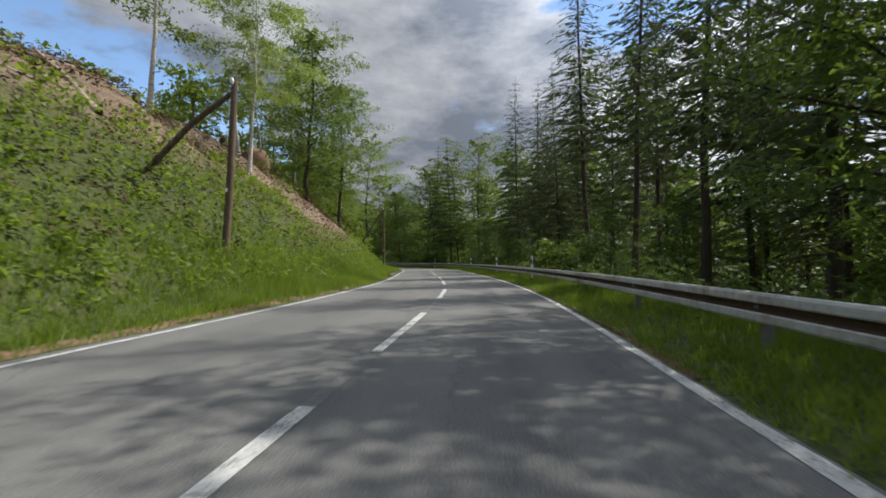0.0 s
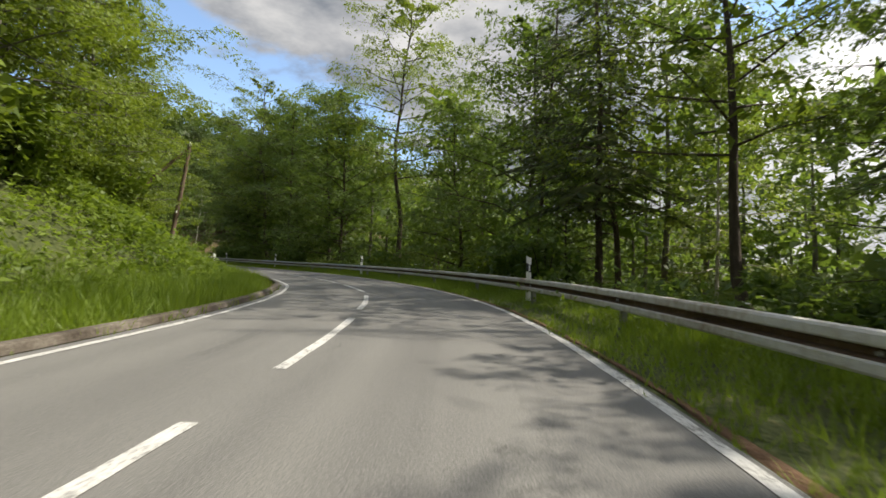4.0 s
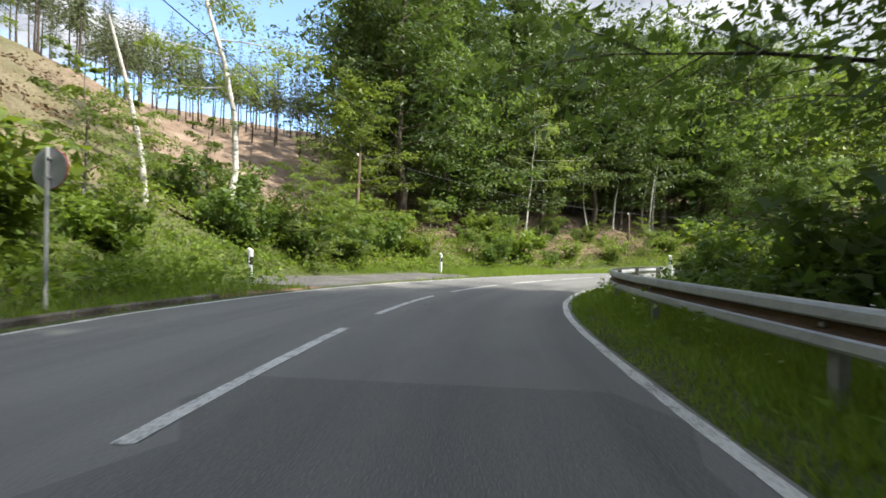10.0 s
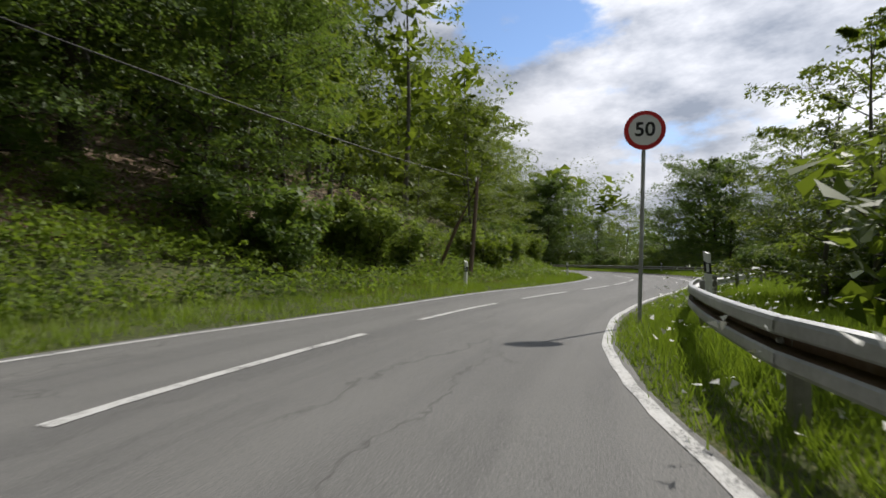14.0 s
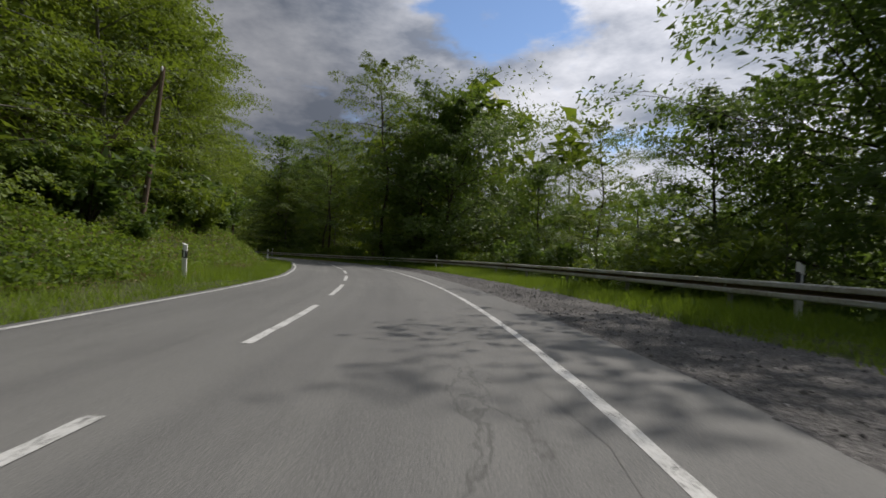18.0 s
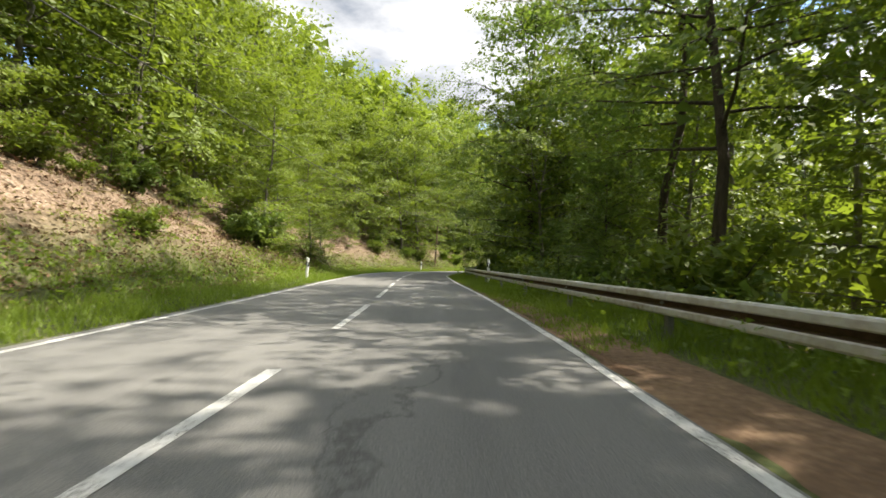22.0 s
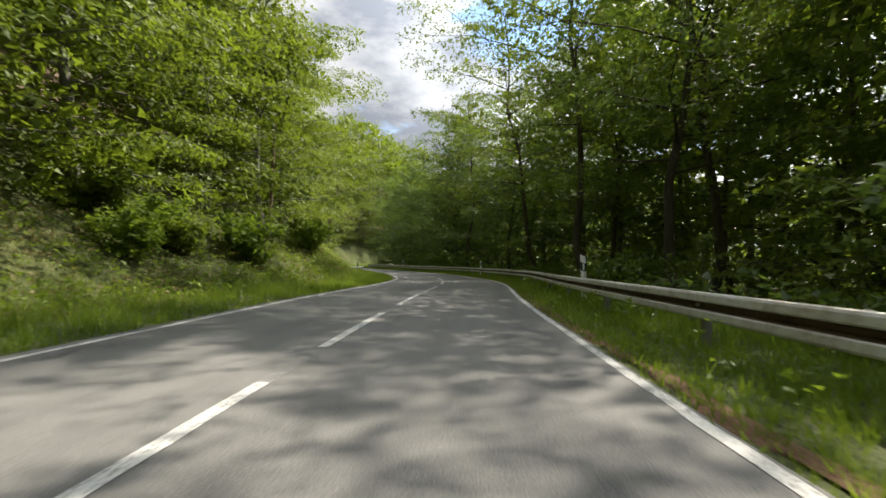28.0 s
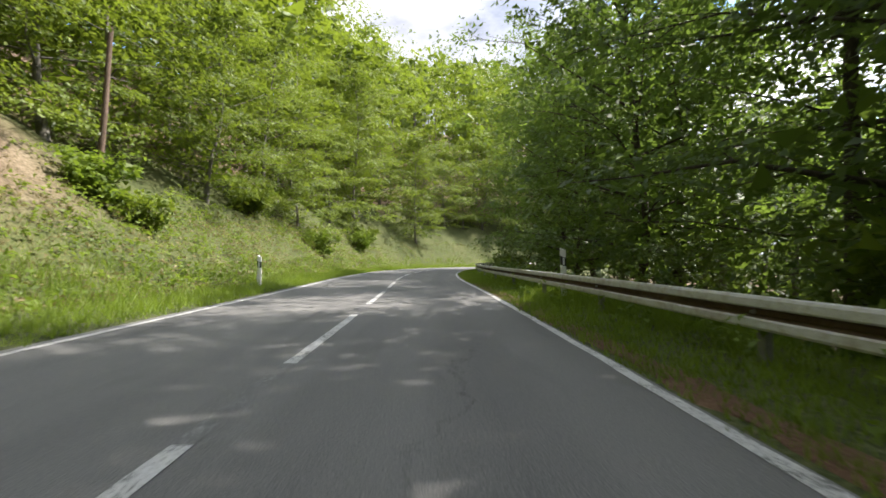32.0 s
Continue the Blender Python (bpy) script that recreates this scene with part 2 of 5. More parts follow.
    l.new(blend(colour, long_cracks, (0.03, 0.029, 0.027)), b.inputs["Base Color"])
    return m


ASPHALT = asphalt_material("worn_asphalt")
ASPHALT_PATCH = asphalt_material("darker_asphalt_patch", 0.7)
PAINT = material("worn_white_road_paint", [(0.41, (0.17, 0.17, 0.165)), (0.45, (0.42, 0.42, 0.405)), (0.53, (0.54, 0.54, 0.525)), (0.68, (0.62, 0.62, 0.605))], scale=3.5, rough=0.65,
                 bump=0.3, bump_scale=60, fine_scale=42, fine_mix=0.55)
PAINT_WORN = material("faded_road_paint", [(0.4, (0.12, 0.12, 0.116)), (0.55, (0.17, 0.17, 0.165)), (0.66, (0.32, 0.32, 0.31))], scale=3, rough=0.75,
                      bump=0.3, bump_scale=60, fine_scale=40, fine_mix=0.55)
SOIL = material("leaf_litter_soil", [(0.3, (0.07, 0.045, 0.028)), (0.5, (0.16, 0.1, 0.06)), (0.72, (0.3, 0.2, 0.12))], scale=1.2, rough=0.95,
                bump=0.8, bump_scale=9, fine_scale=14, fine_mix=0.45)
NEEDLES = material("rusty_needle_litter", [(0.3, (0.06, 0.036, 0.022)), (0.55, (0.14, 0.08, 0.045)), (0.75, (0.24, 0.16, 0.1))], scale=2.2, rough=0.95,
                   bump=0.7, bump_scale=25, fine_scale=30, fine_mix=0.5)
# Moss and soil tones, darkened so bare gaps between plants read as shade.
GROUND = material("mossy_forest_ground", [(0.3, (0.022, 0.03, 0.01)), (0.46, (0.05, 0.065, 0.018)), (0.58, (0.085, 0.095, 0.032)), (0.75, (0.17, 0.13, 0.065))],
                  scale=0.5, rough=0.95, bump=1.0, bump_scale=16, fine_scale=17, fine_mix=0.62)


def add_bare_soil(m):
    """Mixes brown litter into the ground where its mesh says that the soil is bare."""
    n, l = m.node_tree.nodes, m.node_tree.links
    b = n["Principled BSDF"]
    green = b.inputs["Base Color"].links[0].from_socket
    at = n.new("ShaderNodeAttribute")
    at.attribute_name = "bare"
    co = n.new("ShaderNodeTexCoord")
    tex = n.new("ShaderNodeTexNoise")
    tex.inputs["Scale"].default_value, tex.inputs["Detail"].default_value, tex.inputs["Roughness"].default_value = 0.9, 9, 0.7
    l.new(co.outputs["Object"], tex.inputs["Vector"])
    fine = n.new("ShaderNodeTexNoise")
    fine.inputs["Scale"].default_value, fine.inputs["Detail"].default_value, fine.inputs["Roughness"].default_value = 13.0, 6, 0.7
    l.new(co.outputs["Object"], fine.inputs["Vector"])
    soil = n.new("ShaderNodeMix")
    soil.inputs["Factor"].default_value = 0.6
    l.new(tex.outputs["Fac"], soil.inputs["A"])
    l.new(fine.outputs["Fac"], soil.inputs["B"])
    ramp = n.new("ShaderNodeValToRGB")
    ramp.color_ramp.elements.new(0.5)
    for e, (p, c) in zip(ramp.color_ramp.elements, ((0.36, (0.05, 0.035, 0.024)), (0.5, (0.17, 0.118, 0.08)), (0.64, (0.37, 0.295, 0.225)))):
        e.position, e.color = p, (*c, 1)
    l.new(soil.outputs["Result"], ramp.inputs["Fac"])
    mx = n.new("ShaderNodeMix")
    mx.data_type = "RGBA"
    l.new(at.outputs["Fac"], mx.inputs["Factor"])
    l.new(green, mx.inputs["A"])
    l.new(ramp.outputs["Color"], mx.inputs["B"])
    l.new(mx.outputs["Result"], b.inputs["Base Color"])


add_bare_soil(GROUND)
GRAVEL = material("grey_gravel", [(0.34, (0.04, 0.038, 0.037)), (0.5, (0.1, 0.095, 0.092)), (0.68, (0.21, 0.2, 0.19))], scale=0.8, rough=0.92,
                  bump=1.0, bump_scale=24, fine_scale=20, fine_mix=0.6)
STONE = material("loose_grey_stone", [(0.2, (0.06, 0.057, 0.055)), (0.5, (0.15, 0.143, 0.138)), (0.85, (0.32, 0.31, 0.3))], scale=3, rough=0.9, fine_scale=30, island=0.7)
KERB = material("weathered_concrete_kerb", [(0.36, (0.045, 0.035, 0.026)), (0.52, (0.1, 0.085, 0.068)), (0.66, (0.2, 0.18, 0.15))], scale=1.4, rough=0.9, bump=0.5, fine_scale=25)
# Brown rust of the rail's groove, darkened further to paint in its shade.
TROUGH = material("rusty_shaded_groove", [(0.3, (0.05, 0.032, 0.022)), (0.55, (0.13, 0.085, 0.055)), (0.75, (0.22, 0.18, 0.14))], scale=1.1, rough=0.85, metal=0.1,
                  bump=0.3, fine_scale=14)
STEEL = material("galvanised_steel", [(0.3, (0.3, 0.3, 0.3)), (0.7, (0.52, 0.53, 0.54))], scale=1.5, rough=0.5, metal=0.55, bump=0.1, fine_scale=20)
OLD_STEEL = material("old_rust_stained_rail", [(0.3, (0.17, 0.08, 0.04)), (0.4, (0.4, 0.35, 0.3)), (0.54, (0.55, 0.54, 0.51)), (0.8, (0.68, 0.67, 0.65))],
                     scale=0.9, rough=0.62, metal=0.08, bump=0.25, fine_scale=11, fine_mix=0.4)
POST = material("grey_rail_post", [(0.3, (0.16, 0.15, 0.14)), (0.7, (0.34, 0.34, 0.33))], scale=4, rough=0.6, metal=0.4, fine_scale=30)
WHITE = material("white_plastic", [(0.3, (0.68, 0.68, 0.66)), (0.7, (0.82, 0.82, 0.81))], scale=6, rough=0.45, fine_scale=40)
BLACK = material("black_plastic", [(0.3, (0.015, 0.015, 0.017)), (0.7, (0.03, 0.03, 0.032))], scale=8, rough=0.4)
REFLECTOR = material("pale_reflector", [(0.3, (0.6, 0.62, 0.64)), (0.7, (0.75, 0.77, 0.8))], scale=20, rough=0.2, spec=0.7)
RED = material("sign_red", [(0.3, (0.5, 0.02, 0.025)), (0.7, (0.6, 0.03, 0.03))], scale=8, rough=0.35)
SIGN_WHITE = material("sign_white", [(0.3, (0.74, 0.74, 0.73)), (0.7, (0.82, 0.82, 0.82))], scale=8, rough=0.35)
SIGN_BACK = material("sign_back_grey", [(0.3, (0.2, 0.21, 0.22)), (0.7, (0.3, 0.31, 0.33))], scale=5, rough=0.5, metal=0.5)
POLE_WOOD = material("weathered_pole_wood", [(0.3, (0.06, 0.042, 0.03)), (0.55, (0.15, 0.105, 0.075)), (0.75, (0.3, 0.23, 0.17))], scale=2.5, rough=0.85,
                     bump=0.5, bump_scale=18, fine_scale=20, stretch=(4, 4, 0.35))
BARK = material("dark_bark", [(0.3, (0.03, 0.024, 0.018)), (0.55, (0.075, 0.06, 0.045)), (0.8, (0.15, 0.125, 0.1))], scale=3, rough=0.95, bump=0.9,
                bump_scale=12, fine_scale=16, stretch=(3, 3, 0.6))
BEECH_BARK = material("grey_beech_bark", [(0.3, (0.07, 0.066, 0.055)), (0.55, (0.14, 0.13, 0.11)), (0.8, (0.24, 0.23, 0.2))], scale=2.4, rough=0.9,
                      bump=0.4, bump_scale=9, fine_scale=14)
BIRCH_BARK = material("white_birch_bark", [(0.34, (0.04, 0.037, 0.034)), (0.44, (0.42, 0.4, 0.36)), (0.75, (0.66, 0.64, 0.6))], scale=3.2, rough=0.8,
                      bump=0.3, fine_scale=9, stretch=(1, 1, 2.6))
DEAD_WOOD = material("bleached_dead_wood", [(0.3, (0.17, 0.125, 0.09)), (0.6, (0.37, 0.3, 0.235)), (0.8, (0.52, 0.45, 0.37))], scale=4, rough=0.9, bump=0.4,
                     fine_scale=18)
CABLE = material("black_cable", [(0.3, (0.02, 0.02, 0.02)), (0.7, (0.05, 0.05, 0.05))], scale=5, rough=0.6)
BEECH = leaf_material("beech_leaves", (0.026, 0.052, 0.01), (0.19, 0.255, 0.038), (0.33, 0.44, 0.03), 0.36)
OAK = leaf_material("deep_green_leaves", (0.038, 0.068, 0.019), (0.125, 0.19, 0.04), (0.24, 0.36, 0.04), 0.42)
# Darker copy of the green leaves: the hill's shade is put into their colour.
SHADED = leaf_material("shaded_green_leaves", (0.02, 0.04, 0.012), (0.08, 0.125, 0.026), (0.16, 0.24, 0.03), 0.28)
BIRCH = leaf_material("birch_leaves", (0.07, 0.105, 0.028), (0.21, 0.27, 0.06), (0.32, 0.43, 0.05), 0.5)
LARCH = leaf_material("conifer_needles", (0.03, 0.046, 0.016), (0.1, 0.125, 0.04), (0.12, 0.16, 0.04), 0.28)
BUSH = leaf_material("bramble_leaves", (0.05, 0.09, 0.015), (0.2, 0.27, 0.04), (0.3, 0.43, 0.03), 0.45)
GRASS = leaf_material("grass_blades", (0.06, 0.11, 0.014), (0.22, 0.3, 0.036), (0.33, 0.47, 0.03), 0.4)
STRAW = leaf_material("dry_grass_and_fern", (0.1, 0.082, 0.034), (0.27, 0.23, 0.1), (0.3, 0.26, 0.09), 0.3)
FLOWER = material("white_umbel_flowers", [(0.3, (0.7, 0.7, 0.62)), (0.7, (0.82, 0.82, 0.78))], scale=10, rough=0.8)
YELLOW = material("yellow_flowers", [(0.3, (0.6, 0.4, 0.02)), (0.7, (0.72, 0.55, 0.04))], scale=10, rough=0.8)

# ---------------------------------------------------------------- the road's line and the lie of the land
# Centre line of the road in plan, about 12 m from point to point.
ROAD = [
    (-4.7, -35.7),    (-3.6, -23.8),    (-2.4, -11.8),    (-1.3, 0.1),    (-0.2, 12.1),    (-0.0, 23.7),
    (-0.5, 35.1),    (-1.4, 46.1),    (-4.4, 56.5),    (-10.1, 65.2),    (-17.6, 72.3),    (-26.1, 78.0),
    (-35.1, 83.8),    (-43.9, 90.6),    (-51.6, 99.0),    (-55.4, 109.3),    (-56.8, 120.1),    (-55.3, 131.4),
    (-48.7, 140.8),    (-40.8, 148.7),    (-33.7, 157.7),    (-28.8, 168.6),    (-26.0, 180.6),    (-24.8, 193.5),
    (-24.9, 206.6),    (-27.6, 219.2),    (-31.8, 231.6),    (-36.4, 243.8),    (-40.1, 256.1),    (-39.3, 268.8),
    (-36.2, 280.8),    (-33.3, 292.9),    (-30.0, 305.0),    (-26.5, 317.0),    (-25.6, 329.1),    (-26.9, 341.2),
    (-28.8, 354.1),    (-30.8, 366.9),    (-31.3, 379.9),    (-28.5, 392.6),    (-21.9, 403.8),    (-12.4, 412.7),
    (-1.6, 419.9),    (9.3, 427.1),    (20.1, 434.2),
]


def centre_line(points, step=0.5):
    """The smooth line through the points: distances along it and places."""
    p = np.array(points, float)
    q = np.vstack([2 * p[0] - p[1], p, 2 * p[-1] - p[-2]])
    made = []
    u = np.linspace(0, 1, 40, endpoint=False)[:, None]
    for i in range(1, len(q) - 2):
        a, b, c, d = q[i - 1:i + 3]
        made.append(0.5 * (2 * b + (c - a) * u + (2 * a - 5 * b + 4 * c - d) * u * u + (3 * b - a - 3 * c + d) * u ** 3))
    made = np.vstack(made + [p[-1:]])
    for _ in range(3):
        pad = np.vstack([2 * made[0] - made[7:0:-1], made, 2 * made[-1] - made[-2:-9:-1]])
        made = np.c_[np.convolve(pad[:, 0], np.ones(15) / 15, "valid"), np.convolve(pad[:, 1], np.ones(15) / 15, "valid")]
    far = np.r_[0, np.cumsum(np.linalg.norm(np.diff(made, axis=0), axis=1))]
    s = np.arange(0, far[-1], step)
    return s, np.c_[np.interp(s, far, made[:, 0]), np.interp(s, far, made[:, 1])]


LINE_S, LINE = centre_line(ROAD)
TAN = np.gradient(LINE, axis=0)
TAN /= np.linalg.norm(TAN, axis=1)[:, None]
LENGTH = float(LINE_S[-1])
HALF = 2.82                                         # from the centre to the middle of an edge line


def place(s, d):
    """Places at s metres along the road, d metres to the right of its centre."""
    s, d = np.broadcast_arrays(np.asarray(s, float), np.asarray(d, float))
    x, y = np.interp(s, LINE_S, LINE[:, 0]), np.interp(s, LINE_S, LINE[:, 1])
    tx, ty = np.interp(s, LINE_S, TAN[:, 0]), np.interp(s, LINE_S, TAN[:, 1])
    return np.stack([x + ty * d, y - tx * d], -1)


def heading(s):
    """The road's direction at s, in degrees from +y to the left."""
    return math.degrees(math.atan2(-np.interp(s, LINE_S, TAN[:, 0]), np.interp(s, LINE_S, TAN[:, 1])))


def along(xy):
    """Distance along the road and distance to its right for places."""
    xy = np.atleast_2d(xy)
    s, d = np.empty(len(xy)), np.empty(len(xy))
    for k in range(0, len(xy), 4000):
        p = xy[k:k + 4000]
        i = ((p[:, None, 0] - LINE[None, ::2, 0]) ** 2 + (p[:, None, 1] - LINE[None, ::2, 1]) ** 2).argmin(1) * 2
        o = p - LINE[i]
        s[k:k + 4000] = LINE_S[i] + (o * TAN[i]).sum(1)
        side = o[:, 0] * TAN[i, 1] - o[:, 1] * TAN[i, 0]
        d[k:k + 4000] = np.sign(side + 1e-9) * np.hypot(o[:, 0], o[:, 1])
    return s, d


def keyed(s, rows):
    at, value = zip(*rows)
    return np.interp(s, at, value)


# width of the level verge on the left, steepness of the bank behind it, height that the hill reaches
VERGE_L = [(0, 0.9), (58.4, 0.9), (87.7, 1.0), (147.3, 1.3), (162.2, 4.5), (181.9, 4.2), (196.6, 2.2), (224.9, 1.6), (270.9, 1.6), (320, 2.2), (349.4, 2.0), (488.8, 1.6)]
BANK_L = [(0, 1.0), (30, 1.1), (60, 1.15), (76, 1.25), (86, 0.8), (100, 0.6), (112, 0.7), (137, 0.84), (152, 0.8), (160, 0.64), (168, 0.46), (190, 0.5), (200, 0.45), (220, 0.42),
          (252, 0.45), (276, 0.75), (300, 0.75), (335, 0.66), (359, 0.6), (400, 0.62), (410, 0.95), (420, 0.9), (432, 0.7), (450, 0.85), (520, 0.85)]
HILL_L = [(0, 16), (36, 15), (50, 15), (62, 14), (78, 12.5), (90, 22), (110, 34), (147, 50), (187, 50), (243, 38), (290, 42), (350, 48), (420, 48), (450, 62), (520, 62)]
# width of the level ground on the right, fall behind it
VERGE_R = [(0, 2.2), (147.3, 2.0), (169.2, 3.0), (175.1, 9.0), (186.9, 7.0), (193.7, 2.4), (217.5, 3.6), (226.8, 6.0), (261.4, 5.6), (274.7, 3.0), (290.4, 2.2), (488.8, 1.9)]
FALL_R = [(0, 0.3), (58.4, 0.32), (117.2, 0.3), (162.2, 0.22), (181.9, 0.12), (206.2, 0.25), (252.4, 0.3), (329.8, 0.34), (388.4, 0.42), (488.8, 0.35)]


def rough_noise(x, y):
    """Cheap smooth unevenness, about -1 to 1."""
    return (np.sin(0.9 * x + 1.3 * np.sin(0.37 * y)) + np.sin(0.77 * y + 1.1 * np.sin(0.53 * x + 2)) + 0.6 * np.sin(2.1 * x + 1.7 * y) * np.sin(1.3 * y - 0.6 * x)) / 2.6


def land(s, d, x, y):
    """Height of the ground."""
    n = rough_noise(x, y)
    u = np.maximum(-d - HALF - 0.25 - keyed(s, VERGE_L), 0)
    hill = keyed(s, HILL_L)
    left = hill * (1 - np.exp(-u * keyed(s, BANK_L) / hill)) * (1 - np.exp(-u / 1.2)) + n * np.minimum(u * 0.09, 0.7)
    w = np.maximum(d - HALF - 0.25 - keyed(s, VERGE_R), 0)
    right = -22 * (1 - np.exp(-w * keyed(s, FALL_R) / 22)) * (1 - np.exp(-w / 1.5)) + n * np.minimum(w * 0.08, 0.6)
    far = np.maximum(w - 75, 0)
    right = right + np.minimum(0.35 * far, 55)
    edge = np.clip((np.abs(d) - HALF - 0.2) / 0.5, 0, 1)
    level = ((s > 213) & (s < 285) & (d > 0) & (d < 6.9)) | ((s > 175.5) & (s < 186.4) & (d > 0) & (d < 9.6))     # lay-by and side track
    return np.where(d < 0, left, right) + 0.035 * edge * (1 + n) * np.where(level, 0, 1) - 0.02


def ground_at(s, d):
    xy = place(s, d)
    return land(np.asarray(s, float), np.asarray(d, float), xy[..., 0], xy[..., 1])


# ---------------------------------------------------------------- mesh helpers
def mesh_of(name, verts, faces, mat, smooth=False):
    me = bpy.data.meshes.new(name)
    verts, faces = np.asarray(verts, np.float32), np.asarray(faces, np.int32)
    me.vertices.add(len(verts))
    me.vertices.foreach_set("co", verts.ravel())
    k = faces.shape[1]
    me.loops.add(faces.size)
    me.loops.foreach_set("vertex_index", faces.ravel())
    me.polygons.add(len(faces))
    me.polygons.foreach_set("loop_start", np.arange(0, faces.size, k, dtype=np.int32))
    me.polygons.foreach_set("loop_total", np.full(len(faces), k, np.int32))
    me.polygons.foreach_set("use_smooth", np.full(len(faces), smooth))
    me.materials.append(mat)
    me.update(calc_edges=True)
    me.validate()
    return me


def part(name, me, parent, m=None, label=""):
    """Links a mesh as one object under a thing or a part."""
    ob = new(name, me)
    ob.parent = parent
    if m is not None:
        ob.matrix_basis = m
    return tagged(ob, label)


def thing(name, label, category, group="", m=None, me=None):
    ob = new(name, me)
    if m is not None:
        ob.matrix_basis = m
    return tagged(ob, label, category, group)


def bm_mesh(name, bm, mat, smooth=False):
    me = bpy.data.meshes.new(name)
    bm.to_mesh(me)
    bm.free()
    me.materials.append(mat)
    if smooth:
        me.polygons.foreach_set("use_smooth", np.ones(len(me.polygons), bool))
    return me


def grid_faces(rows, cols):
    i = np.arange(rows - 1)[:, None] * cols + np.arange(cols - 1)[None]
    return np.stack([i, i + 1, i + cols + 1, i + cols], -1).reshape(-1, 4)


def tube(points, radii, sides=6):
    """Vertices and faces of a tapered tube through points."""
    p, r = np.asarray(points, float), np.asarray(radii, float)
    t = np.gradient(p, axis=0)
    t /= np.linalg.norm(t, axis=1)[:, None] + 1e-9
    ref = np.where(np.abs(t[:, 2:3]) > 0.9, [[1.0, 0, 0]], [[0, 0, 1.0]])
    a = np.cross(t, ref)
    a /= np.linalg.norm(a, axis=1)[:, None] + 1e-9
    b = np.cross(t, a)
    w = np.linspace(0, 2 * np.pi, sides, endpoint=False)
    v = p[:, None] + r[:, None, None] * (np.cos(w)[None, :, None] * a[:, None] + np.sin(w)[None, :, None] * b[:, None])
    n = len(p)
    i = np.arange(n - 1)[:, None] * sides
    j = np.arange(sides)[None]
    k = (j + 1) % sides
    f = np.stack([i + j, i + k, i + sides + k, i + sides + j], -1).reshape(-1, 4)
    v = np.vstack([v.reshape(-1, 3), p[0], p[-1]])
    ends = [(n * sides, (q + 1) % sides, q, q) for q in range(sides)]
    ends += [(n * sides + 1, (n - 1) * sides + q, (n - 1) * sides + (q + 1) % sides, (n - 1) * sides + (q + 1) % sides) for q in range(sides)]
    return v, f


def joined(pieces):
    verts, faces, n = [], [], 0
    for v, f in pieces:
        verts.append(v)
        faces.append(np.asarray(f) + n)
        n += len(v)
    return np.vstack(verts), np.vstack(faces)


def box(size, bevel=0.0):
    bm = bmesh.new()
    bmesh.ops.create_cube(bm, size=1.0)
    bmesh.ops.scale(bm, vec=size, verts=bm.verts)
    if bevel:
        bmesh.ops.bevel(bm, geom=bm.edges[:], offset=bevel, segments=2, affect="EDGES")
    return bm


# ---------------------------------------------------------------- ground, road and markings
# bare brown soil: from, to along the road; from, to off its centre
BARE = [(20, 72, -60, -8.0), (58, 80, -12, -5.6), (109, 160, -60, -9.4), (160, 199, -30, -9.8), (172, 218, -14, -8.0), (282, 298, -14, -5.0), (290, 340, -16, -6.2), (342, 356, -12, -7), (408, 428, -12, -7.5),
        (157, 530, -80, -13), (76, 108, -60, -14), (30, 180, 9, 60), (270, 530, 8, 60)]


def bareness(s, d, x, y):
    n = rough_noise(0.35 * x, 0.35 * y)
    b = np.zeros_like(s)
    for s0, s1, d0, d1 in BARE:
        b = np.maximum(b, np.clip(np.minimum.reduce([(s - s0) / 5, (s1 - s) / 5, (d - d0) / 2, (d1 - d) / 1.5]) + 0.35 * n, 0, 1))
    return b


def bared(me):
    """Stores how bare the soil is at each vertex, for the ground's material."""
    co = np.empty(len(me.vertices) * 3, np.float32)
    me.vertices.foreach_get("co", co)
    co = co.reshape(-1, 3)
    s, d = along(co[:, :2])
    me.attributes.new("bare", "FLOAT", "POINT").data.foreach_set("value", bareness(s, d, co[:, 0], co[:, 1]).astype(np.float32))
    return me


rng = np.random.default_rng(7)
near_d = np.r_[-14, -12.5, -11, -9.5, -8.2, -7, -6, -5.2, -4.5, -3.9, -3.4, -3.1, -2.8, -2.4, -2.0, -1.5]
s = np.arange(0, LENGTH - 1, 1.0)
pieces = []
for cols in (near_d, -near_d[::-1]):
    ss, dd = np.meshgrid(s, cols, indexing="ij")
    xy = place(ss, dd)
    z = land(ss, dd, xy[..., 0], xy[..., 1])
    pieces.append((np.concatenate([xy, z[..., None]], -1).reshape(-1, 3), grid_faces(len(s), len(cols))[:, ::-1]))
tagged(new("ground", bared(mesh_of("ground", *joined(pieces), GROUND, True))), "grassy road verge and soil bank beside the road", "ground", kind="structure")


def far_ground(name, x0, x1, y0, y1, cell, keep_out, lower):
    xs, ys = np.arange(x0, x1 + cell, cell), np.arange(y0, y1 + cell, cell)
    gx, gy = np.meshgrid(xs, ys, indexing="xy")
    flat = np.c_[gx.ravel(), gy.ravel()]
    s, d = along(flat)
    z = land(s, d, flat[:, 0], flat[:, 1]) - lower
    f = grid_faces(len(ys), len(xs))
    inside = np.abs(d) < keep_out
    f = f[~inside[f].all(1)]
    return bared(mesh_of(name, np.c_[flat, z], f, GROUND, True))


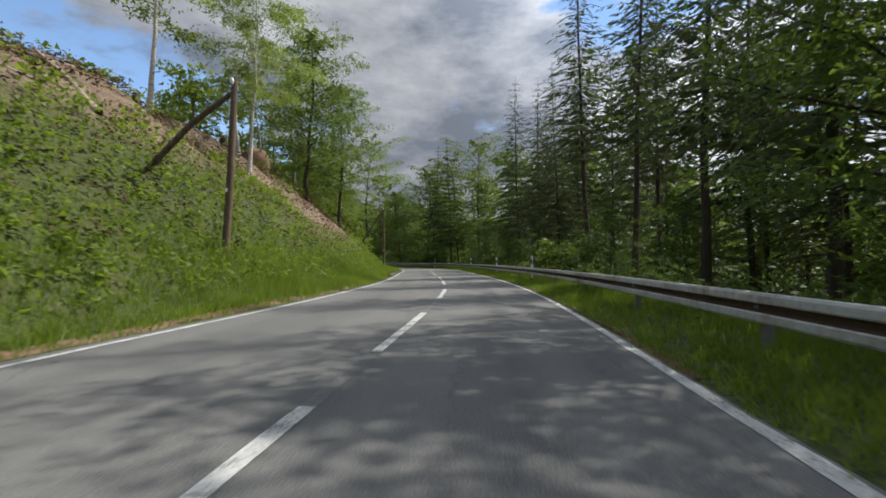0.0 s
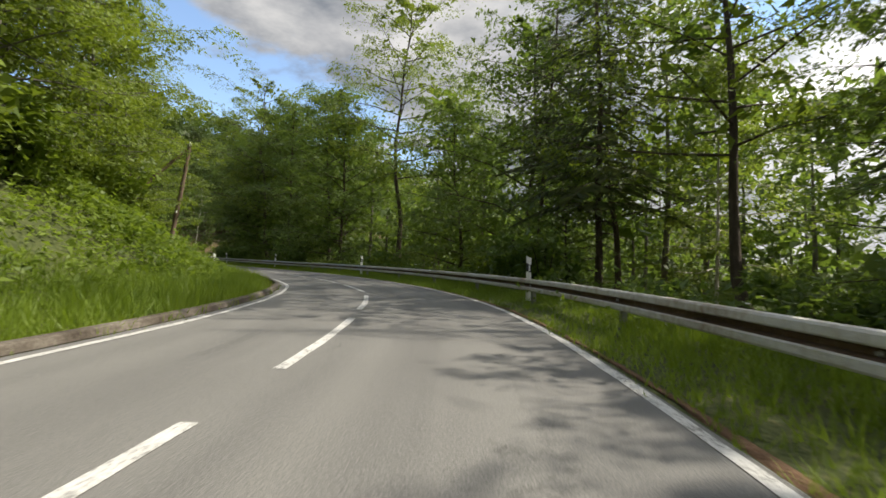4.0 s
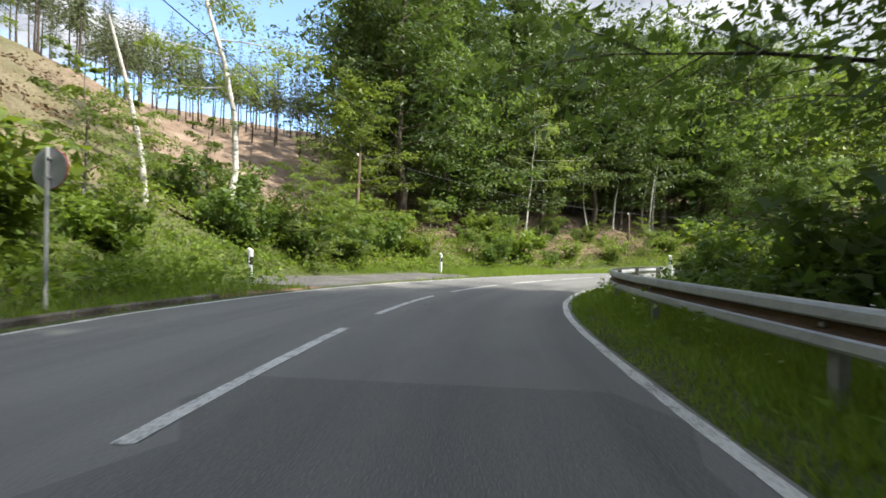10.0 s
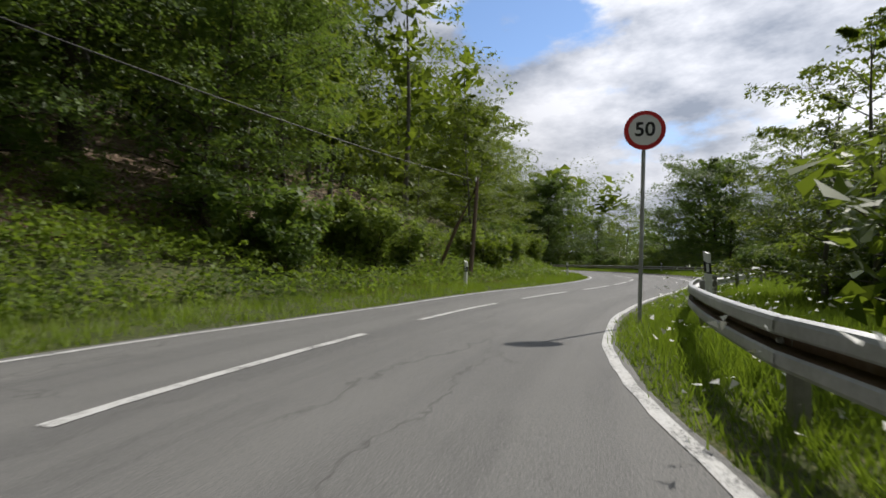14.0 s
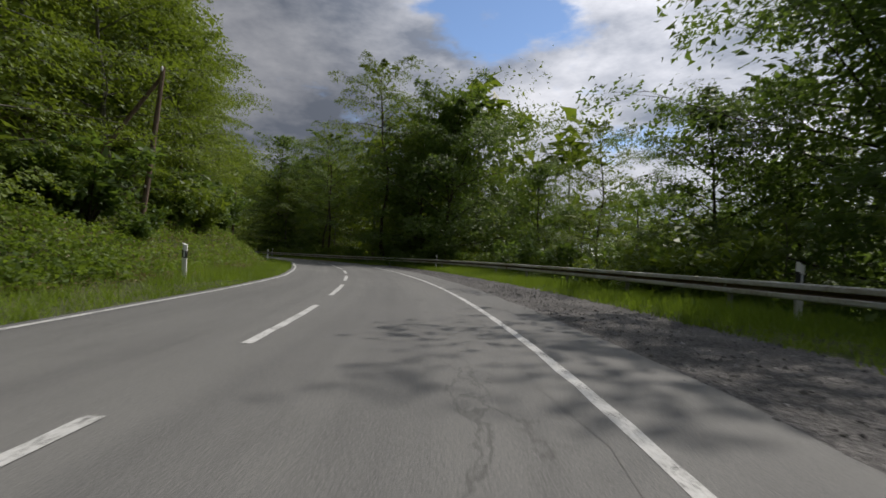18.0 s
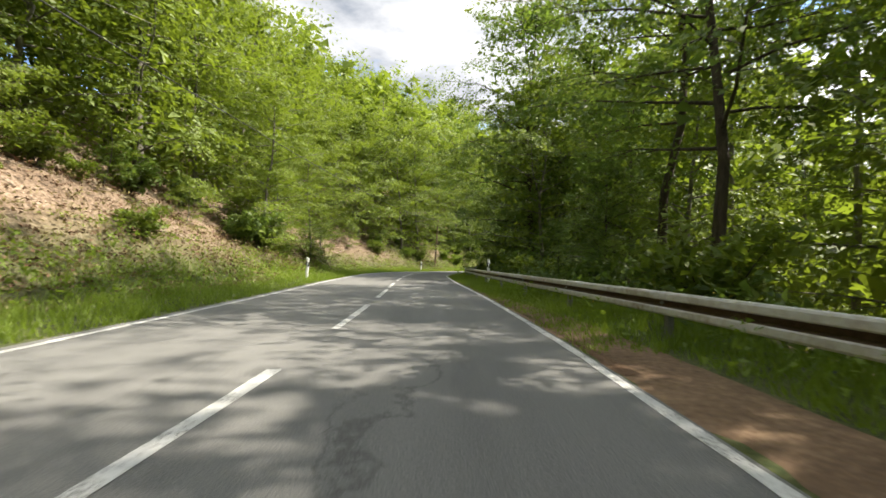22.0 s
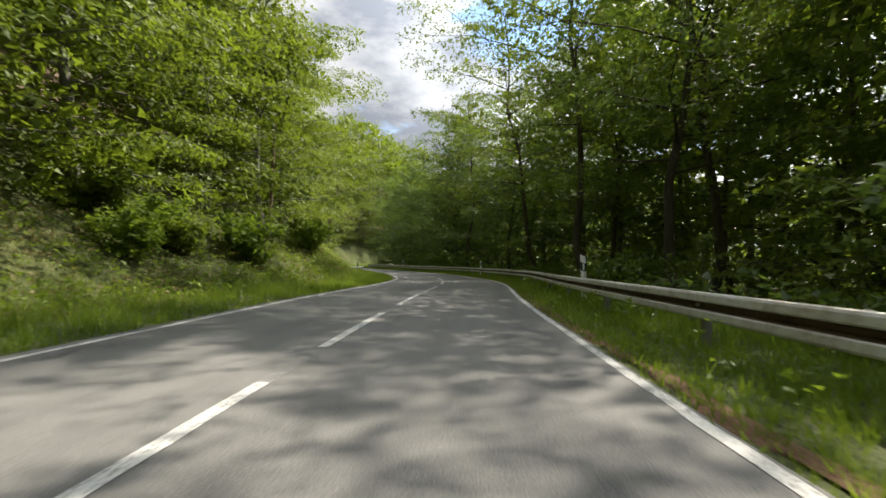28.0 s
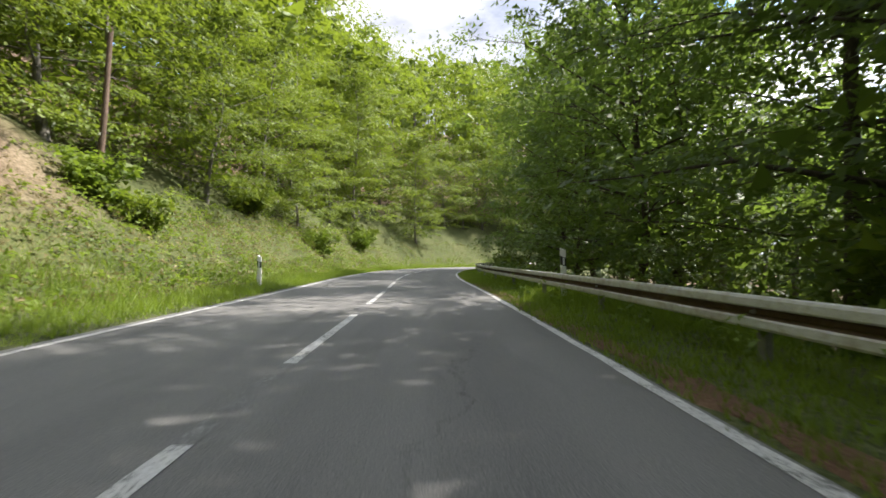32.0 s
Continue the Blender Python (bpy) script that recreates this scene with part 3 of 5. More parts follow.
tagged(new("ground", far_ground("hills", -190, 170, -90, 520, 3.0, 13.0, 0.06)), "wooded hillside ground with leaf litter", "ground", kind="structure")
ring = []
for radius, height in ((250, -6), (500, 18), (1000, 34), (2500, 20), (4500, 0)):
    w = np.linspace(0, 2 * np.pi, 73)[:-1]
    ring.append(np.c_[-20 + radius * np.sin(w), 215 + (radius + 130) * np.cos(w), height + 5 * np.sin(5 * w) - 24])
ring = np.array(ring)
i, j = np.meshgrid(np.arange(4), np.arange(72), indexing="ij")
f = np.stack([i * 72 + j, i * 72 + (j + 1) % 72, (i + 1) * 72 + (j + 1) % 72, (i + 1) * 72 + j], -1).reshape(-1, 4)
tagged(new("ground", mesh_of("horizon_land", ring.reshape(-1, 3), f, GROUND, True)), "distant wooded land out to the horizon", "ground", kind="structure")

# where the lines run, off the centre line of the plan
EDGE_R = [(0, 2.84), (40, 2.81), (51, 2.79), (68, 2.66), (92, 2.78), (106, 2.62), (116, 2.8), (127, 3.0), (138, 2.97), (150, 2.97), (163, 2.86), (165, 2.85), (170.5, 2.9), (174, 2.72), (179, 2.8), (182, 2.98), (186, 2.95), (191, 2.98), (193, 3.06), (195, 2.71), (197, 2.43),
          (200, 2.26), (206, 2.38), (222, 2.88), (232, 2.76), (240, 2.81), (254, 2.73), (262, 2.67), (264, 2.72), (267.7, 2.56), (271, 2.64), (276, 2.83), (281, 2.89), (290, 2.86), (304, 2.85), (330, 2.8), (345, 3.03), (375, 2.83), (418, 2.79), (500, 2.84)]
EDGE_L = [(0, -3.0), (41, -3.0), (56, -2.68), (71, -2.72), (92, -2.23), (99, -2.05), (111, -2.62), (120, -2.82), (140, -2.82), (152, -3.35), (163, -2.8),
          (184, -3.0), (193.7, -2.66), (197, -2.36), (200, -2.25), (206, -2.55), (225, -2.62), (244, -2.78), (255, -2.45), (266, -2.72), (270, -2.9), (276, -2.62), (281, -2.5), (294, -2.75), (307, -2.98), (331, -2.8), (345, -2.35),
          (376, -2.84), (395, -2.62), (408, -2.78), (420, -2.9), (500, -2.85)]
CENTRE = [(0, 0.1), (51, 0.14), (68, -0.26), (91, -0.13), (96, 0.1), (107, -0.28), (116, -0.17), (127, 0.3), (137, 0.34), (148, 0.0), (171, -0.12), (183, -0.42),
          (196, -0.5), (200, -0.6), (206, -0.5), (223, -0.1), (253, -0.18), (264.5, -0.08), (268.3, -0.25), (272, -0.1), (276, 0.1), (281, 0.0), (304, -0.06), (318, 0.04), (343, 0.08), (372, -0.14), (391, -0.08), (404, 0.13),
          (417, -0.1), (500, 0.0)]


def laned(me, s, d):
    """Stores where each vertex lies across and along the road, for the asphalt's material."""
    row = np.stack([d, s, 0 * s], -1).reshape(-1).astype(np.float32)
    me.attributes.new("lane", "FLOAT_VECTOR", "POINT").data.foreach_set("vector", row)
    return me


def strip(name, s0, s1, middle, width, z, mat, step=0.5, ragged=0.0):
    """A painted or laid strip whose middle runs off the centre line as keyed."""
    s = np.linspace(s0, s1, max(2, int((s1 - s0) / step) + 1))
    m = keyed(s, middle)
    d = np.stack([m - width / 2, m + width / 2], 1) + ragged * rng.standard_normal((len(s), 2))
    v = np.concatenate([place(s[:, None], d), np.full((len(s), 2, 1), z)], -1)
    return laned(mesh_of(name, v.reshape(-1, 3), grid_faces(len(s), 2)[:, ::-1], mat), s[:, None] + 0 * d, d)


def road_mesh():
    s = np.arange(0, LENGTH - 1, 1.0)
    l, r = keyed(s, EDGE_L), keyed(s, EDGE_R)
    ragged = 0.03 * rng.standard_normal((2, len(s)))
    d = np.stack([l - 0.32 + ragged[0], l - 0.2, l / 2, 0 * s, r / 2, r + 0.09, r + 0.17 + ragged[1]], 1)
    z = np.broadcast_to([-0.05, 0, 0, 0, 0, 0, -0.05], d.shape)
    v = np.concatenate([place(s[:, None], d), z[..., None]], -1)
    return laned(mesh_of("road", v.reshape(-1, 3), grid_faces(len(s), 7)[:, ::-1], ASPHALT), s[:, None] + 0 * d, d)


tagged(new("road", road_mesh()), "worn grey asphalt country road with two lanes", "road", kind="structure")
tagged(new("edge_line", strip("edge_line", 0, LENGTH - 1, EDGE_L, 0.095, 0.005, PAINT, 0.4, 0.006)), "solid white painted edge line on asphalt", "road marking",
       kind="structure")
tagged(new("edge_line", strip("edge_line", 0, LENGTH - 1, EDGE_R, 0.104, 0.005, PAINT, 0.4, 0.006)), "solid white painted edge line on asphalt", "road marking",
       kind="structure")
# the dashes of the centre line: where each begins
DASHES = [2.3, 7.8, 13.3, 18.8, 24.3, 29.8, 35.3, 40.8, 47.8, 54.1, 59.2, 65.5, 70.8, 76, 81, 86, 91, 96, 101.2, 106.7, 
          112.1, 117.2, 122.6, 127.2, 132.2, 137.5, 142.6, 147.9, 153, 158, 163.1, 168.1, 173.4, 178.3, 183, 188.3, 192.7, 198, 203.4, 208.9, 
          214, 219.2, 224.6, 229.8, 235.5, 241.3, 247, 252.7, 258.4, 264.5, 270.1, 276.3, 282.2, 288.2, 294.3, 300, 304.8, 311, 315.9, 321.2, 
          326.3, 331.9, 337.6, 342.6, 348.3, 354, 359.2, 364.4, 369.6, 374.9, 380.2, 385.7, 391.2, 396.6, 401.4, 406.9, 412.6, 418.1, 423.6, 429.1, 
          434.6, 440.1, 445.6, 451.1, 456.6, 462.1]
for at in DASHES:
    tagged(new("centre_dash", strip("centre_dash", at, at + 3.65, CENTRE, 0.115, 0.006, PAINT, 0.4, 0.004)), "white dash of the painted centre line", "road marking",
           "dashes of the centre line", "structure")
for a, b in ((0, 62), (355.3, 470)):
    tagged(new("faded_line", strip("faded_line", a, b, CENTRE, 0.11, 0.0035, PAINT_WORN, 0.4, 0.006)), "faded remains of an old centre line", "road marking",
           kind="structure")
# patched lane where the asphalt is darker, a repaired seam
for a, b, m, w in ((117, 149.2, [(0, 1.1), (127, 1.35), (153, 1.4)], 2.9), (308, 336, [(0, 1.0), (500, 1.15)], 1.5)):
    tagged(new("asphalt_patch", strip("asphalt_patch", a, b, m, w, 0.003, ASPHALT_PATCH, 0.6, 0.1)), "darker repaired patch of asphalt in the lane", "road",
           kind="structure")

# ---------------------------------------------------------------- trees
def leaf_faces(p, n, size, rng, droop=0.0):
    """Three-cornered leaves at p, roughly square to n."""
    count = len(p)
    n = n / np.linalg.norm(n, axis=1)[:, None]
    a = rng.standard_normal((count, 3))
    a[:, 2] -= droop
    a -= (a * n).sum(1)[:, None] * n
    a /= np.linalg.norm(a, axis=1)[:, None]
    b = np.cross(n, a)
    k = size * (0.55 + 0.9 * rng.random(count))[:, None]
    skew = rng.uniform(-0.3, 0.5, (count, 1))
    v = np.stack([p - a * k * 0.8, p + b * k * 0.62 + a * k * skew, p + a * k * 0.85 - b * k * 0.35], 1).reshape(-1, 3)
    return v, np.arange(3 * count).reshape(-1, 3)


def leaf_cloud(centres, count, spread, size, rng, flat=0.5, droop=0.0):
    """Leaves scattered about centres. spread: radius of a clump; flat: its height over its width."""
    c = np.asarray(centres, float)[rng.integers(0, len(centres), count)]
    o = rng.standard_normal((count, 3))
    o /= np.linalg.norm(o, axis=1)[:, None]
    o *= (rng.random(count) ** 0.45)[:, None] * spread
    o[:, 2] *= flat
    return leaf_faces(c + o, rng.standard_normal((count, 3)) * 0.6 + [0, 0, 1], size, rng, droop)


def leaf_sprays(roots, ways, lengths, count, size, rng, thick=0.08, droop=0.2, wide=0.3, tilt=0.55):
    """Leaves in flat layered sprays: each runs from a root along its way, widest in the middle, its tip hanging."""
    i = rng.integers(0, len(roots), count)
    way, length = np.asarray(ways)[i], np.asarray(lengths)[i]
    side = np.c_[-way[:, 1], way[:, 0], np.zeros(count)]
    side /= np.linalg.norm(side, axis=1)[:, None] + 1e-9
    u = rng.random(count) ** 0.75
    w = rng.standard_normal(count) * wide * (0.35 + np.sin(np.pi * np.clip(u, 0, 1)) * 0.75)
    p = np.asarray(roots)[i] + way * (u * length)[:, None] + side * (w * length)[:, None]
    p[:, 2] += rng.standard_normal(count) * thick * length - droop * u * u * length - 0.25 * np.abs(w) * length
    return leaf_faces(p, rng.standard_normal((count, 3)) * tilt + [0, 0, 1] + way * 0.6, size, rng, droop)


def broadleaf(seed, height, radius, bare, leaves, size, leaf_mat, bark, limbs=16, lean=0.0, droop=0.0, thick=0.0125, stems=1, layer=0.09, inner=1100):
    """Meshes of a tree: tapered trunk with limbs, crown of leaf sprays at the limbs. bare: share of the height without crown."""
    rng = np.random.default_rng(seed)
    wood, roots, ways, lengths, tips = [], [], [], [], []
    for stem in range(stems):
        z = np.linspace(0, 1, 9)
        off = np.cumsum(rng.standard_normal((9, 2)) * 0.012 * height, 0)
        off[0] = 0
        out = rng.uniform(0, 6.28)
        lean_v = np.array([np.cos(out), np.sin(out)]) * (lean + 0.16 * (stems > 1))
        trunk = np.c_[off + lean_v * (z * height)[:, None], z * height * (1 - 0.12 * stem)]
        wood.append(tube(trunk, thick * height * (1 - 0.9 * z) * (1 + 0.5 * np.exp(-z * 18)) / math.sqrt(stems), 8))
        for k in range(limbs // stems):
            f = bare + (0.985 - bare) * (k + rng.random()) / (limbs // stems)
            at = np.array([np.interp(f, z, trunk[:, q]) for q in range(3)])
            w = k * 2.4 + rng.uniform(-0.5, 0.5)
            g = (f - bare) / (1 - bare)
            reach = radius * (0.35 + 1.0 * math.sin(math.pi * min(1, 0.22 + 0.78 * g)) ** 0.8) * rng.uniform(0.62, 1.12) * (0.98 if g < 0.9 else 0.5)
            rise = reach * (0.22 + 0.8 * g) * rng.uniform(0.5, 1.1) - droop * reach * 0.3
            u = np.linspace(0, 1, 4)[:, None]
            bend = np.c_[np.cos(w) * u * reach, np.sin(w) * u * reach, rise * (1.5 * u - 0.5 * u ** 2 * (1 + droop))]
            limb = at + bend + rng.standard_normal((4, 3)) * 0.04 * reach * u
            wood.append(tube(limb, thick * height * 0.36 * (1 - f * 0.55) * (1 - 0.88 * u[:, 0]), 4))
            for j, q in enumerate((0.3, 0.42, 0.54, 0.66, 0.78, 0.9, 0.98)):
                c = np.array([np.interp(q, u[:, 0], limb[:, e]) for e in range(3)])
                v = w + (0 if q > 0.95 else (1 if j % 2 else -1) * rng.uniform(0.5, 1.2))
                roots.append(c)
                ways.append((np.cos(v), np.sin(v), rng.uniform(-0.15, 0.25) + 0.3 * max(0, g - 0.6)))
                lengths.append(reach * (0.5 - 0.22 * q) * rng.uniform(0.7, 1.3))
                tips.append(c)
                wood.append(tube([c, c + np.array(ways[-1]) * lengths[-1] * 0.6 - [0, 0, 0.06 * lengths[-1]]], (0.016, 0.006), 3))
    roots, tips = np.array(roots), np.array(tips)
    core = (tips - [0, 0, 0]) * [0.5, 0.5, 0.95] + [0, 0, 0.015 * height]
    inside = leaf_cloud(core, inner, radius * 0.28, min(0.05 * radius + 0.02, 0.27), rng, 0.5)
    shape = dict(thick=layer, droop=0.18 + 0.3 * droop)
    crown = joined([leaf_sprays(roots, ways, lengths, leaves, size, rng, **shape), inside])
    far = joined([leaf_sprays(roots, ways, lengths, int(leaves * 0.5), size * 1.32, rng, **shape), inside])
    return mesh_of("trunk", *joined(wood), bark, True), mesh_of("crown", *crown, leaf_mat), mesh_of("crown", *far, leaf_mat)


def conifer(seed, height, radius, bare, leaf_mat, bark, whorls=24, per=7, sprays=36, airy=0.12):
    """Meshes of a conifer: straight trunk, whorls of drooping branches with hanging sprays; dead twigs lower down."""
    rng = np.random.default_rng(seed)
    wood, v = [], []
    z = np.linspace(0, 1, 8)
    bend = np.cumsum(rng.standard_normal((8, 2)) * 0.004 * height, 0)
    trunk = np.c_[bend, z * height]
    wood.append(tube(trunk, 0.0078 * height * (1 - 0.93 * z) * (1 + 0.4 * np.exp(-z * 25)), 7))
    for k in range(whorls + 7):
        f = bare + (0.99 - bare) * (k - 7) / whorls if k >= 7 else bare * (0.25 + 0.7 * k / 7)
        at = np.array([np.interp(f, z, trunk[:, q]) for q in range(3)])
        g = max(0, (f - bare) / (1 - bare))
        for j in range(per if k >= 7 else 3):
            w = j * 6.283 / per + k * 0.7 + rng.uniform(-0.4, 0.4)
            reach = (radius * (1.02 - g) ** 0.8 * rng.uniform(0.6, 1.1) + 0.25) if k >= 7 else radius * rng.uniform(0.25, 0.55)
            u = np.linspace(0, 1, 4)[:, None]
            line = at + np.c_[np.cos(w) * u * reach, np.sin(w) * u * reach, reach * (0.12 * u - 0.38 * u ** 2 + 0.3 * g * u)]
            wood.append(tube(line, 0.022 * (1 - 0.8 * u[:, 0]) * (1.2 - g), 3))
            if k < 7:
                continue
            count = max(4, int(sprays * (1.1 - 0.8 * g)))
            q = rng.random(count) ** 0.7
            base = np.stack([np.interp(q, u[:, 0], line[:, e]) for e in range(3)], 1)
            side = np.array([-np.sin(w), np.cos(w), 0])
            fwd = np.array([np.cos(w), np.sin(w), -0.25])
            sg = rng.choice([-1.0, 1.0], count)[:, None]
            ln = reach * (0.21 - 0.1 * q)[:, None] * rng.uniform(0.7, 1.3, (count, 1))
            tip = base + (sg * side * 0.9 + fwd * 0.6) * ln + np.c_[np.zeros((count, 2)), -rng.uniform(0.1, 0.5, count) * ln[:, 0]]
            wid = np.c_[rng.standard_normal((count, 2)) * 0.3, np.full(count, -1.0)] * ln * airy
            v.append(np.stack([base, (base + tip) / 2 + wid, tip, (base + tip) / 2 - wid * 0.25], 1).reshape(-1, 3))
    v = np.vstack(v)
    return mesh_of("trunk", *joined(wood), bark, True), mesh_of("crown", v, np.arange(len(v)).reshape(-1, 4), leaf_mat), None


KINDS = {}


def kind(key, label, group, meshes):
    KINDS.setdefault(key, []).append((label, group, meshes))


kind("round", "broad round-crowned tree with dense dark green leaves", "trees behind the lay-by",
     broadleaf(280, 18, 7.0, 0.05, 32000, 0.17, OAK, BARK, 50, 0.0, 0.15, 0.013, layer=0.12, inner=6500))
for n in range(3):
    kind("oak", "tall broadleaf tree with dense deep green crown", "broadleaf trees of the wood",
         broadleaf(200 + n, 17 + 1.5 * n, 5.0, 0.12 + 0.06 * n, 17000, 0.125, OAK, BARK, 34, layer=0.14, inner=2500))
    kind("hang", "dense dark tree with boughs hanging low behind the rail", "trees behind the guard rail",
         broadleaf(250 + n, 15 + 2 * n, 5.0, 0.05 + 0.04 * n, 22000, 0.106, OAK, BARK, 38, 0.02, 0.3, 0.012, layer=0.1, inner=2800))
    kind("deep", "tall tree with layered boughs on the hill, leaves darkened as in shade", "trees of the hill above the bend",
         broadleaf(240 + n, 17 + 1.5 * n, 4.8, 0.1 + 0.05 * n, 16000, 0.128, SHADED, BARK, 34, 0.02, 0.2, layer=0.08, inner=2600))
    kind("tall", "tall tree with a dark bare trunk and high leafy boughs", "trees behind the guard rail",
         broadleaf(270 + n, 18 + 1.5 * n, 5.2, 0.26 + 0.05 * n, 20000, 0.1, BEECH if n else OAK, BARK, 32, 0.015, 0.25, 0.0095, layer=0.09, inner=500))
    kind("edge", "broadleaf tree with layered boughs hanging low over the bank", "trees at the edge of the wood",
         broadleaf(800 + n, 14 + 2 * n, 4.8, 0.03, 21000, 0.106, BEECH, BEECH_BARK, 36, 0.03, 0.35, 0.01, layer=0.055, inner=2000))
    kind("birch", "slender birch with pale trunk and hanging light green leaves", "birches on the slope",
         broadleaf(300 + n, 13 + 2 * n, 2.5, 0.3, 13000, 0.085, BIRCH, BIRCH_BARK, 24, 0.05, 0.9, 0.0075, layer=0.2, inner=160))
    kind("larch", "tall dark conifer with bare lower trunk and drooping boughs", "conifers beside the road",
         conifer(400 + n, 19 + 2 * n, 3.0, 0.24 + 0.07 * n, LARCH, BARK, 25, 7, 50, 0.15))
    kind("young", "young broadleaf tree in fresh light green leaf", "young trees on the bank",
         broadleaf(500 + n, 5.2 + n, 2.0, 0.05, 7000, 0.08, BEECH if n else BIRCH, BEECH_BARK, 18, 0.05, 0.2, layer=0.1, inner=350))
    kind("pine", "thin tall pine with a bare stem on the ridge", "pines on the ridge",
         conifer(700 + n, 17 + 2 * n, 2.9, 0.42, LARCH, BARK, 15, 6, 16, 0.45))


def plant(key, s, d, size=1.0, variant=None, sink=0.15):
    """Stands a tree of a kind at s along the road, d to its right."""
    rows = KINDS[key]
    label, group, (trunk, crown, far_crown) = rows[variant if variant is not None else int(rng.integers(0, len(rows)))]
    x, y = place(s, d)
    z = float(ground_at(s, d)) - sink
    name = {"birch": "birch_tree", "young": "young_tree", "larch": "conifer", "pine": "pine_tree"}.get(key, "tree")
    tree = thing(name, label, "tree", group, pose(x, y, z, rng.uniform(-2, 2), rng.uniform(-2, 2), rng.uniform(0, 360)) @ Matrix.Scale(size, 4))
    part("trunk", trunk, tree)
    part("crown", far_crown if far_crown and abs(d) > 11.6 and not 226 < s < 303 else crown, tree)
    return tree


def felled(p):
    """The slope west of the bend where the wood has been cut."""
    return p[0] < -42 and p[1] < 93 - 0.51 * (p[0] + 42.8)


def wood(key, s0, s1, d0, d1, gap, size=(0.8, 1.15)):
    """Fills a stretch of the plan with trees about gap metres apart; none where another stretch of the road passes."""
    area = (s1 - s0) * abs(d1 - d0)
    kept = []
    for _ in range(int(6 * area / gap ** 2)):
        s, d = rng.uniform(s0, s1), rng.uniform(min(d0, d1), max(d0, d1))
        p = place(s, d)
        if any((p[0] - q[0]) ** 2 + (p[1] - q[1]) ** 2 < gap * gap for q in kept):
            continue
        real = along(p[None])[1][0]
        if abs(real) < abs(d) - 0.8 or abs(real) < 6.0 or (felled(p) and key != ["pine"] and d < -12):
            continue
        kept.append(p)
        keys = key if isinstance(key, (list, tuple)) else [key]
        plant(keys[int(rng.integers(0, len(keys)))], s, d, rng.uniform(*size))


def hillside(label, leaf_mat, s0, s1, d0, d1, gap, height=(11, 17), leaves=760, size=0.42):
    """A distant stretch of wood, too many trees to count, as one mesh of trunks and one of crowns."""
    area = (s1 - s0) * abs(d1 - d0)
    kept, trunks, crowns = [], [], []
    for _ in range(int(5 * area / gap ** 2)):
        s, d = rng.uniform(s0, s1), rng.uniform(min(d0, d1), max(d0, d1))
        p = place(s, d)
        if kept and ((np.array(kept) - p) ** 2).sum(1).min() < gap * gap:
            continue
        if abs(along(p[None])[1][0]) < abs(d) - 0.8 or abs(along(p[None])[1][0]) < 10 or (felled(p) and s > 105 and d < 0):
            continue
        kept.append(p)
        z, h = float(ground_at(s, d)), rng.uniform(*height)
        r = h * rng.uniform(0.24, 0.31)
        trunks.append(tube([(p[0], p[1], z - 0.3), (p[0] + 0.2, p[1], z + h * 0.45), (p[0], p[1] + 0.2, z + h * 0.85)], (0.2, 0.14, 0.04), 5))
        n = 20
        w, g = rng.uniform(0, 6.28, n), rng.random(n) ** 0.85
        way = np.c_[np.cos(w), np.sin(w), rng.uniform(-0.1, 0.3, n) + 0.35 * (g - 0.5)]
        rad = (r * np.sin(np.pi * (0.14 + 0.8 * g)) * rng.uniform(0.3, 0.62, n))[:, None]
        tips = np.c_[p[0] + way[:, :1] * rad, p[1] + way[:, 1:2] * rad, z + h * (0.16 + 0.82 * g)]
        core = np.c_[p[0] + way[:, :1] * rad * 0.7, p[1] + way[:, 1:2] * rad * 0.7, tips[:, 2] - 0.02 * h]
        close = abs(d) < abs(d0) + 13
        crowns.append(leaf_cloud(core, 150, r * 0.36, r * 0.17, rng, 0.5))
        crowns.append(leaf_sprays(tips, way, rng.uniform(0.55, 0.95, n) * r, int(leaves * (1.75 if close else 0.6)), size * (0.6 if close else 0.95), rng, 0.13, 0.28, 0.33, 0.75))
    ob = tagged(new("wooded_hillside"), label, "trees", kind="stuff")
    part("trunks", mesh_of("trunks", *joined(trunks), BEECH_BARK, True), ob)
    part("crowns", mesh_of("crowns", *joined(crowns), leaf_mat), ob)


# conifers and broadleaf trees below the road on the right
wood(["oak", "hang"], 44, 54, 10.5, 14.5, 5.0, (0.5, 0.75))
wood("larch", 43, 84, 8.2, 16, 3.4, (0.75, 1.05))
wood("larch", 27, 43, 8.6, 14, 3.6, (0.7, 0.95))
wood(["hang", "oak"], 37, 46, 7.2, 9.8, 3.4, (0.34, 0.55))
wood(["hang"], 52, 84, 7.4, 10, 4.8, (0.2, 0.32))
wood(["larch", "larch", "birch", "tall"], 84, 103, 8.8, 13.5, 3.9, (0.8, 1.0))
wood(["oak", "hang", "hang", "larch"], 103, 112, 9.6, 13.5, 3.9, (0.85, 1.1))
wood(["hang", "hang", "tall"], 112, 148, 8.4, 12.4, 3.7, (0.95, 1.18))
wood(["hang", "young"], 72, 150, 7.2, 8.8, 4.2, (0.26, 0.4))
for at, off, big in ((146.5, 10.0, 0.95), (151, 9.8, 1.0), (155, 11.0, 0.95), (150, 14, 1.0)):
    plant("hang", at, off, big)
hillside("dense wood on the slope below the road", OAK, 82, 147, 14.5, 40, 4.8, (15, 21))
wood(["hang", "birch"], 158, 171, 9.5, 15, 4.2, (0.4, 0.6))
wood(["young"], 191, 209, 6.4, 10.0, 2.8, (0.6, 0.95))
plant("young", 206.5, 6.2, 0.85, 1)
plant("young", 203.4, 6.6, 0.8, 2)
wood(["birch", "hang"], 197, 211, 10.0, 17, 3.8, (0.5, 0.7))
